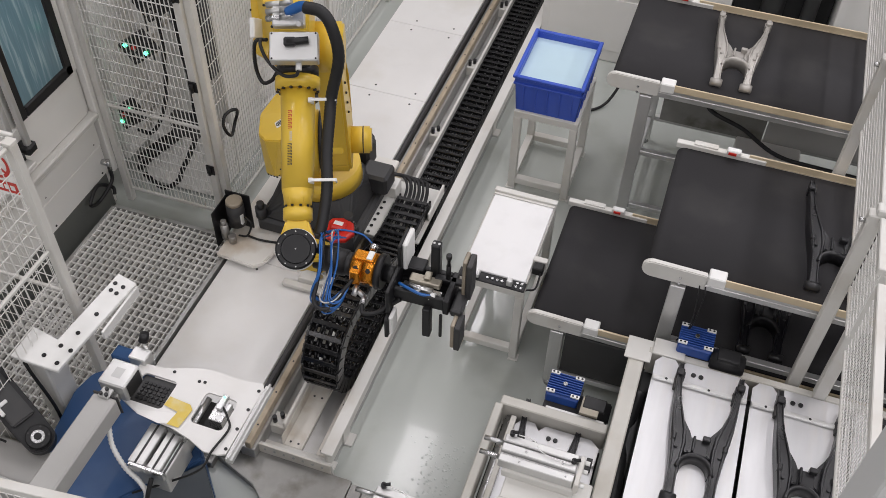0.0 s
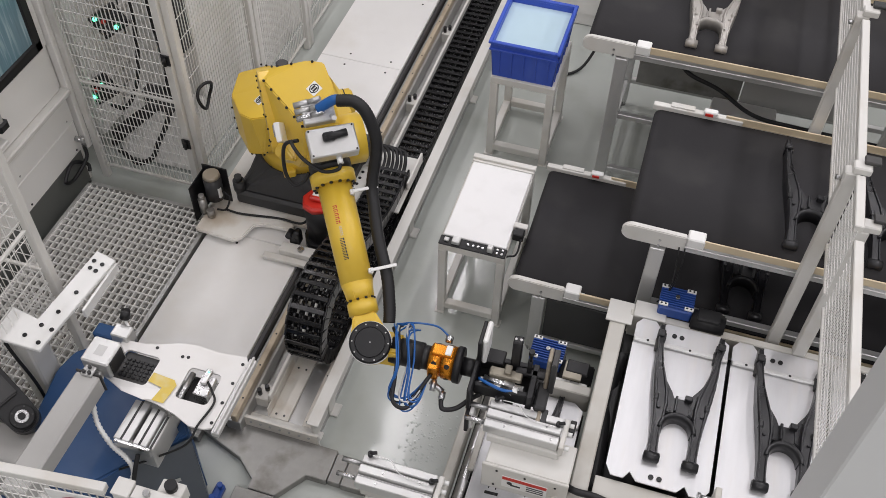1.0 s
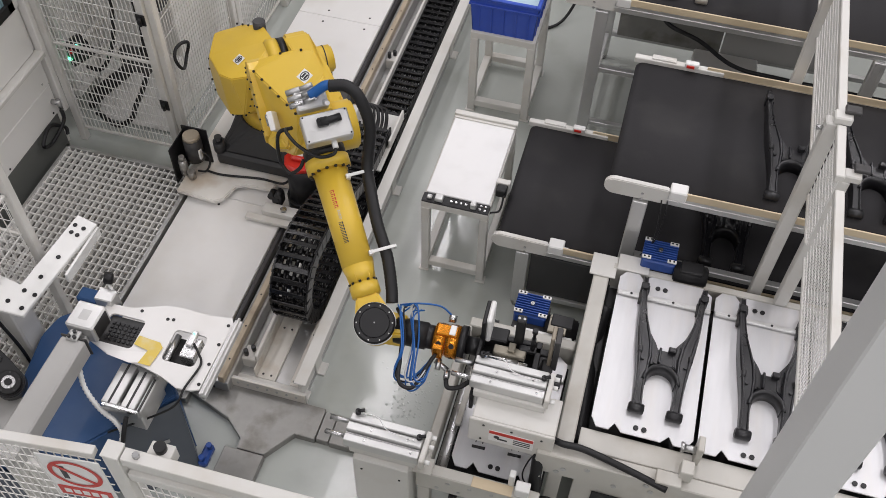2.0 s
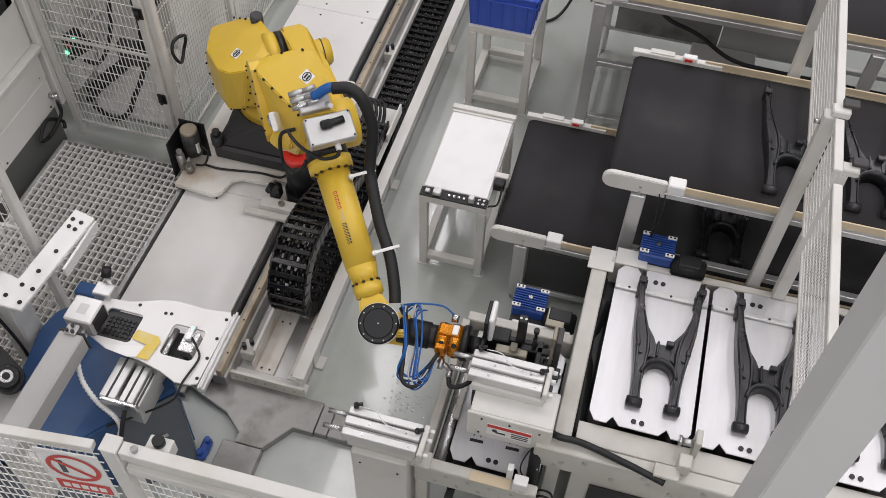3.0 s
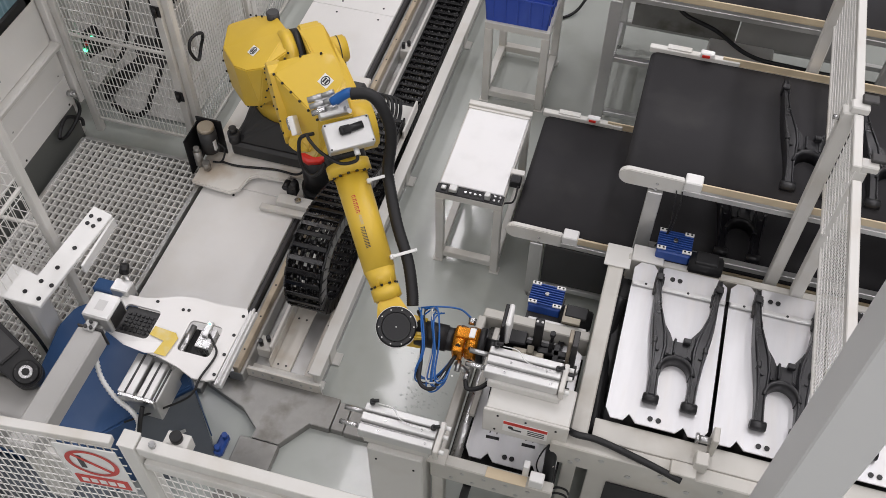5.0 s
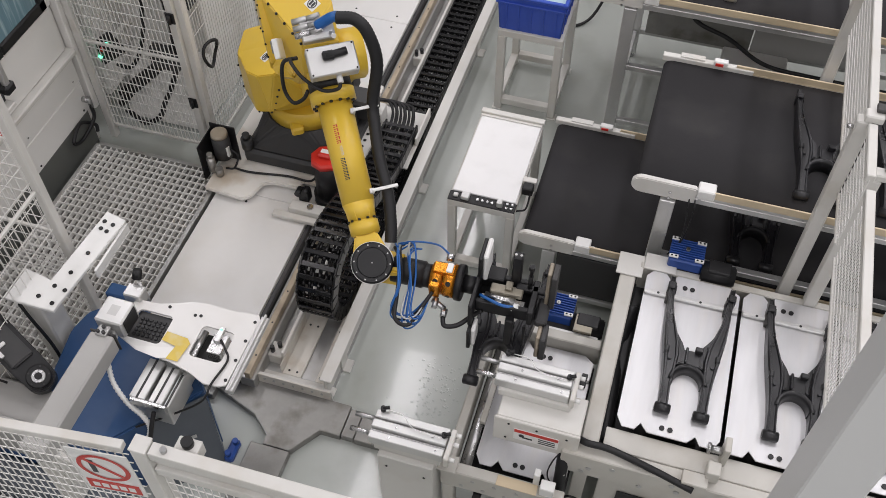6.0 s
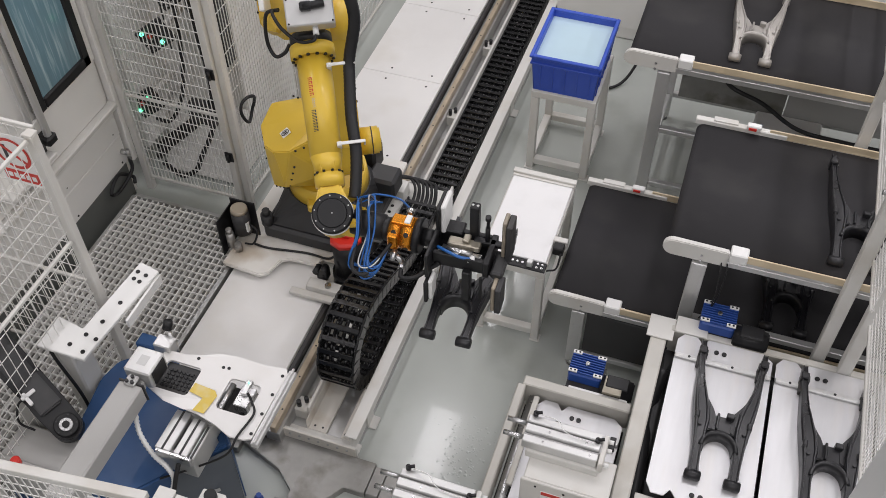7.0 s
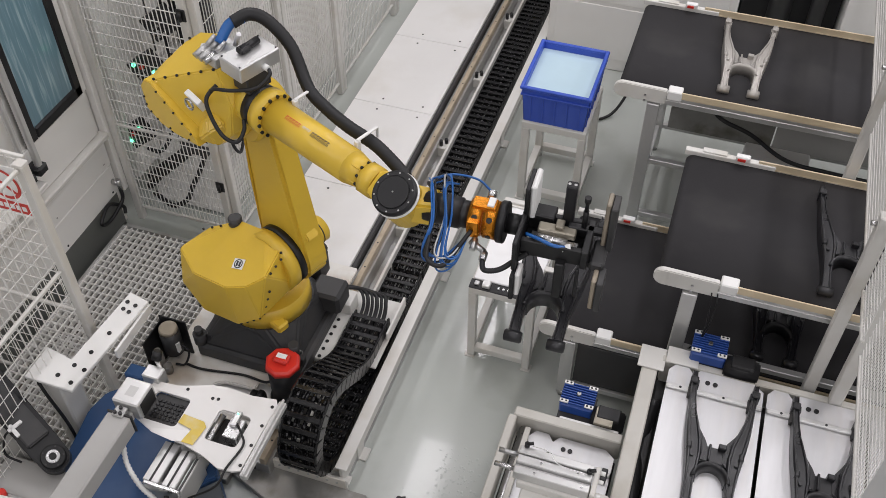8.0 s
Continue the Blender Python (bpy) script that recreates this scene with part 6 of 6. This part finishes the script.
    part("dress_hose", tube(bm_new(), [(-0.04, 0.07, 0.51), (-0.01, 0.15, 0.53), (0.06, 0.20, 0.50), (0.18, 0.225, 0.40), (0.33, 0.18, 0.27), (0.45, 0.165, 0.235), (0.62, 0.15, 0.225), (0.80, 0.15, 0.22), (0.95, 0.13, 0.20), (1.03, 0.11, 0.19)], 0.03, n=14, seg=12, ribs=0.05), RUBBER, o, "thick black ribbed dress hose")
    for x in (0.355, 0.765):
        c = box(bm_new(), x - 0.008, x + 0.008, 0.07, 0.20, EL + 0.085, EL + 0.093, 0.002)
        box(c, x - 0.008, x + 0.008, 0.195, 0.203, EL + 0.03, EL + 0.09, 0.002)
        box(c, x - 0.012, x + 0.012, 0.06, 0.085, EL + 0.02, EL + 0.088, 0.003)
        part("hose_clip", c, LABELWHITE, o)
    # lettering stands as plain thin bars along the tube
    for name, m_, x0, x1, n, hgt in (("red_marking", PRINT, 0.405, 0.505, 5, 0.022), ("grey_marking", GALV, 0.515, 0.565, 5, 0.012), ("dark_marking", PRINTDARK, 0.575, 0.69, 7, 0.024)):
        t = bm_new()
        rr = 0.0875
        for i in range(n):
            u0 = x0 + (x1 - x0) * (i + 0.12) / n
            u1 = x0 + (x1 - x0) * (i + 0.82) / n
            a0, a1 = radians(104), radians(104) + hgt / rr
            for ua, ub, aa, ab in ((u0, u0 + 0.28 * (u1 - u0), a0, a1), (u0 + 0.28 * (u1 - u0), u1, a0, a0 + 0.26 * (a1 - a0)), (u1 - 0.3 * (u1 - u0), u1, a0 + 0.5 * (a1 - a0), a1)):
                t.faces.new([t.verts.new((u, rr * math.cos(a), EL + rr * math.sin(a))) for u, a in ((ua, aa), (ub, aa), (ub, ab), (ua, ab))])
        part(name, t, m_, o)
    return o


def build_wrist():
    """Yoke and bearing covers; x along the forearm, z along the bending axis."""
    b = hull(bm_new(), [(-0.15, y, z) for y in (-0.055, 0.055) for z in (-0.06, 0.06)] + [(0.10 * math.cos(a), 0.10 * math.sin(a), z) for a in [k * math.pi / 8 for k in range(16)] for z in (-0.085, 0.07)], 0.008)
    o = part("wrist", b, YELLOW, robot)
    part("bearing_rim", cyl(bm_new(), (0, 0, 0.068), (0, 0, 0.082), 0.106, seg=44, bev=0.004), LABELWHITE, o)
    part("bearing_cover", cyl(cyl(bm_new(), (0, 0, 0.08), (0, 0, 0.112), 0.102, seg=44, bev=0.008), (0, 0, 0.11), (0, 0, 0.118), 0.075, seg=40, bev=0.004), BLACK, o, "round black bearing cover")
    studs("cover_bolt", [(0.088 * math.cos(a), 0.088 * math.sin(a), 0.111) for a in [k * math.pi / 5 for k in range(10)]] + [(0, 0, 0.118)], 0.004, 0.003, GALV, o)
    return o


def build_tool():
    """Hand flange, tool changer and gripper; x along the tool axis."""
    b = bm_new()
    hull(b, [(0.05, y, z) for y in (-0.07, 0.07) for z in (-0.055, 0.055)] + [(0.16, y, z) for y in (-0.06, 0.06) for z in (-0.06, 0.06)] + [(0.0, y, z) for y in (-0.05, 0.05) for z in (-0.04, 0.04)], 0.01)
    o = part("hand", b, YELLOW, robot)
    b = cyl(bm_new(), (0.10, 0, 0), (0.27, 0, 0), 0.068, seg=32, bev=0.006)
    cyl(b, (0.25, 0, 0), (0.305, 0, 0), 0.06, seg=32)
    part("hand_flange", b, BLACK, o)
    b = cyl(bm_new(), (0.305, 0, 0), (0.365, 0, 0), 0.08, seg=36, bev=0.004)
    cyl(b, (0.37, 0, 0), (0.43, 0, 0), 0.084, seg=36, bev=0.004)
    box(b, 0.315, 0.42, -0.03, 0.03, 0.06, 0.095, 0.004)
    box(b, 0.31, 0.36, -0.09, -0.05, -0.04, 0.05, 0.004)
    c = part("tool_changer", b, ORANGE, o, "orange anodised tool changer")
    for x, r in ((0.335, 0.08), (0.40, 0.084)):
        for q in [radians(v) for v in (20, 60, 100, 140, 200, 250, 300, 340)]:
            part("port_hole", cyl(bm_new(), (x, r * math.cos(q), r * math.sin(q)), (x, (r + 0.0015) * math.cos(q), (r + 0.0015) * math.sin(q)), 0.013, seg=12), BLACK, c)
    part("changer_pad", box(bm_new(), 0.38, 0.41, -0.028, 0.028, 0.095, 0.105, 0.003), LABELWHITE, c)
    b = cyl(bm_new(), (0.43, 0, 0), (0.465, 0, 0), 0.092, seg=36, bev=0.004)
    cyl(b, (0.465, 0, 0), (0.54, 0, 0), 0.045, seg=24)
    part("adapter", b, BLACK, o)
    b = cyl(bm_new(), (0.33, -0.09, -0.06), (0.40, -0.12, -0.08), 0.014, seg=12)
    cyl(b, (0.40, -0.12, -0.08), (0.40, -0.16, -0.09), 0.016, seg=12)
    part("air_elbow", b, STEEL, o)
    part("air_elbow", cyl(bm_new(), (0.35, -0.09, -0.04), (0.35, -0.14, -0.06), 0.014, seg=12), STEEL, o)
    part("air_elbow", cyl(bm_new(), (0.37, 0.09, 0.03), (0.37, 0.12, 0.05), 0.02, seg=12), STEEL, o)
    part("supply_hose", tube(bm_new(), [(0.40, -0.16, -0.09), (0.42, -0.20, -0.1), (0.48, -0.18, -0.1), (0.54, -0.12, -0.08), (0.58, -0.10, -0.05)], 0.012), RUBBER, o)
    # gripper carcass
    b = box(bm_new(), 0.525, 0.545, -0.17, 0.13, -0.10, 0.06, 0.004)
    box(b, 0.545, 0.80, 0.05, 0.075, -0.05, 0.04, 0.004)
    box(b, 0.545, 0.82, -0.10, -0.075, -0.05, 0.02, 0.004)
    box(b, 0.545, 0.86, -0.09, 0.06, -0.075, -0.05, 0.004)
    box(b, 0.56, 0.66, 0.03, 0.11, 0.02, 0.05, 0.006)
    box(b, 0.72, 0.90, 0.01, 0.045, 0.015, 0.04, 0.004)
    box(b, 0.80, 0.83, -0.12, 0.08, -0.06, 0.04, 0.004)
    part("gripper_frame", b, BLACK, o)
    b = box(bm_new(), 0.69, 0.735, 0.04, 0.085, 0.0, 0.23, 0.005)
    part("upper_guide_block", b, BLACK, o)
    studs("guide_hole", [(0.70, 0.062, 0.23), (0.725, 0.062, 0.23)], 0.007, 0.001, GALV, o)
    b = cyl(bm_new(), (0.785, 0.03, 0.03), (0.785, 0.03, 0.13), 0.012, seg=14)
    cyl(b, (0.785, 0.03, 0.13), (0.785, 0.03, 0.19), 0.008, seg=12)
    cyl(b, (0.785, 0.03, 0.18), (0.785, 0.03, 0.205), 0.014, seg=14)
    part("locating_pin", b, BLACK, o)
    b = box(bm_new(), 0.70, 0.74, -0.13, -0.08, -0.26, -0.05, 0.005)
    box(b, 0.79, 0.805, -0.14, -0.125, -0.22, -0.05, 0.003)
    part("lower_finger", b, BLACK, o)
    b = box(bm_new(), 0.55, 0.575, 0.02, 0.15, 0.03, 0.21, 0.008)
    w = part("side_pad", b, LABELWHITE, o, "pale plastic clamping pad")
    part("pad_backing", box(bm_new(), 0.53, 0.549, 0.01, 0.15, 0.0, 0.20, 0.004), BLACK, w)
    part("side_pad", box(bm_new(), 0.55, 0.57, -0.20, -0.12, -0.22, -0.09, 0.006), LABELWHITE, o)
    part("pad_backing", box(bm_new(), 0.53, 0.549, -0.21, -0.11, -0.24, -0.10, 0.004), BLACK, o)
    b = box(bm_new(), 0.865, 0.885, -0.02, 0.06, -0.02, 0.23, 0.004)
    box(b, 0.865, 0.885, -0.20, -0.12, -0.20, -0.03, 0.004)
    e = part("outer_pad", b, TANPLATE, o, "worn tan outer clamping plates")
    b = box(bm_new(), 0.886, 0.915, -0.03, 0.065, -0.02, 0.22, 0.004)
    box(b, 0.886, 0.915, -0.21, -0.11, -0.20, -0.03, 0.004)
    box(b, 0.84, 0.90, -0.13, 0.02, -0.05, 0.0, 0.01)
    part("outer_backing", b, CASTBLACK, o)
    b = box(bm_new(), 0.60, 0.76, -0.03, 0.02, 0.0, 0.035, 0.005)
    box(b, 0.67, 0.705, -0.015, 0.035, 0.035, 0.052, 0.004)
    part("slide_block", b, BRASSY, o, "pale machined slide block")
    b = cyl(bm_new(), (0.58, -0.04, 0.0), (0.73, -0.05, 0.0), 0.019, seg=20)
    box(b, 0.56, 0.78, -0.075, -0.03, -0.05, 0.0, 0.005)
    part("air_cylinder", b, STEEL, o)
    part("air_fitting", cyl(bm_new(), (0.63, -0.08, 0.0), (0.67, -0.085, 0.01), 0.014), LABELWHITE, o)
    part("air_fitting", cyl(bm_new(), (0.72, -0.085, 0.0), (0.755, -0.08, 0.015), 0.016), LABELWHITE, o)
    part("gripper_air_tube", tube(bm_new(), [(0.56, -0.06, 0.02), (0.62, -0.09, 0.035), (0.68, -0.095, 0.02), (0.74, -0.085, 0.012)], 0.008), TUBEBLUE, o)
    rng = random.Random(4)
    for k in range(10):
        dx, dy, dz = (rng.uniform(-0.045, 0.045) for _ in range(3))
        drop = 0.10 + 0.06 * k / 9
        part("air_tube", tube(bm_new(), [(0.09 + 0.015 * k, 0.10, 0.07), (0.16 + dx, 0.04 + dy, 0.12 + dz * 0.5), (0.20 + dx, -0.09 + dy, 0.05), (0.20 + dx * 1.5, -0.10 - drop, -0.04 + dz), (0.27 + dx, -0.14 - drop * 0.6, -0.06 + dz), (0.32, -0.08 + dy * 0.3, -0.02), (0.335, -0.06, 0.02)], 0.0042, n=8, seg=7), TUBEBLUE if k % 4 != 3 else (RUBBER if k < 5 else GALV), o)
    part("air_tube", tube(bm_new(), [(0.10, 0.11, 0.06), (0.2, 0.10, 0.12), (0.3, 0.13, 0.09), (0.36, 0.12, 0.05)], 0.005, n=8, seg=7), TUBEBLUE, o)
    part("air_tube", tube(bm_new(), [(0.09, 0.09, 0.05), (0.15, -0.02, 0.10), (0.17, -0.16, 0.0), (0.19, -0.26, -0.04), (0.26, -0.27, -0.05), (0.30, -0.16, -0.03), (0.33, -0.09, 0.0)], 0.010, n=8, seg=8), RUBBER, o)
    return o


PARTS = dict(turret=build_turret(), lower=build_lower_arm(), fore=build_forearm(), wrist=build_wrist(), tool=build_tool())

# seconds, turn of the base, lean of the lower arm, rise of the forearm
JOINTS = [
    (0.0, -68.9, 18.0, -37.5), (0.2, -67.1, 21.1, -37.3), (0.5, -62.3, 33.9, -36.8), (0.7, -58.9, 46.0, -34.5), (1.0, -56.3, 61.1, -29.5),
    (1.2, -55.3, 67.2, -27.6), (1.5, -54.9, 70.1, -26.0), (3.0, -53.7, 73.4, -28.8), (3.5, -53.5, 74.4, -29.6), (4.0, -53.5, 75.4, -30.4),
    (5.25, -53.5, 75.4, -30.4), (5.5, -53.6, 61.0, -33.0), (5.7, -53.6, 56.3, -33.5), (6.0, -56.3, 47.9, -34.0), (6.2, -60.0, 37.4, -34.9),
    (6.5, -65.8, 24.9, -36.0), (6.7, -66.4, 17.3, -35.6), (7.0, -61.2, 3.2, -34.0), (7.2, -50.3, -6.0, -29.0), (7.5, -32.1, -14.0, -17.0),
    (8.0, -23.1, -5.8, -2.2),
]
TRAVEL = [(0.0, 0.0), (6.45, 0.0), (6.6, -0.012), (6.8, -0.08), (7.0, -0.208), (7.2, -0.4), (7.5, -0.726), (7.7, -0.875), (7.85, -0.955), (8.0, -0.988)]


def glide(table, t, col=1):
    """Value of a column at t: smooth and without overshoot."""
    xs = [r[0] for r in table]
    ys = [r[col] for r in table]
    n = len(xs)
    d = [(ys[i + 1] - ys[i]) / (xs[i + 1] - xs[i]) for i in range(n - 1)]
    m = [d[0]] + [0 if d[i - 1] * d[i] <= 0 else 2 * d[i - 1] * d[i] / (d[i - 1] + d[i]) for i in range(1, n - 1)] + [d[-1]]
    i = max(k for k in range(n - 1) if xs[k] <= t + 1e-9)
    h = xs[i + 1] - xs[i]
    u = min(1, (t - xs[i]) / h)
    return ys[i] * (2 * u ** 3 - 3 * u * u + 1) + h * m[i] * (u ** 3 - 2 * u * u + u) + ys[i + 1] * (3 * u * u - 2 * u ** 3) + h * m[i + 1] * (u ** 3 - u * u)


def robot_poses(t):
    """Poses of the robot's parts in its own space."""
    j1, j2, e = (glide(JOINTS, t, c) for c in (1, 2, 3))
    t1 = pose(0, 0, SH, 0, 0, j1)
    t2 = t1 @ pose(OFF, 0, UP, 0, j2, 0)
    t3 = t2 @ pose(0, 0, LOW, 0, -j2 - e, 0)
    centre = t3 @ Vector((REACH, 0, EL))
    along = (t3.to_3x3() @ Vector((1, 0, 0))).normalized()
    n = Vector((0.25, -0.62, 0.74))
    n = (n - along * n.dot(along)).normalized()
    side = n.cross(along)
    tw = Matrix((along, side, n)).transposed().to_4x4()
    tw.translation = centre
    tt = Matrix.Translation(centre) @ pose(0, 0, 0, 0, 0, 2)
    return dict(turret=t1, lower=t2, fore=t3, wrist=tw, tool=tt)


HELD = pose(0.68, -0.33, -0.32)  # swing arm in the gripper's space
PICKED = 5.2
carried_arm = swing_arm(ARM_BLACK, "black coated swing arm held in the gripper", pose(-0.22, 2.2, 0.61))


def motions():
    still = [(t, pose(RX, RY + s, 0)) for t, s in TRAVEL]
    walk(robot, still)
    walk(carriage, still)
    steps = [k / 10 for k in range(81)]
    poses = [(t, robot_poses(t)) for t in steps]
    for key, ob in PARTS.items():
        walk(ob, [(t, p[key]) for t, p in poses])
    rest = Matrix.Translation((RX, RY, 0)) @ robot_poses(PICKED)["tool"] @ HELD
    rows = [(0.0, rest), (PICKED, rest)]
    for t, p in poses:
        if t > PICKED + 0.05:
            rows.append((t, Matrix.Translation((RX, RY + glide(TRAVEL, t), 0)) @ p["tool"] @ HELD))
    walk(carried_arm, rows)
    times = [0.0, 6.4] + [6.6 + k / 10 for k in range(15)]
    moving = 46
    keyed = [(t, chain_poses(glide(TRAVEL, t), moving)) for t in times]
    for i, link in enumerate(LINKS[:moving]):
        walk(link, [(t, p[i]) for t, p in keyed])
    for link, m in list(zip(LINKS, chain_poses(0.0, len(LINKS))))[moving:]:
        link.matrix_basis = m


motions()
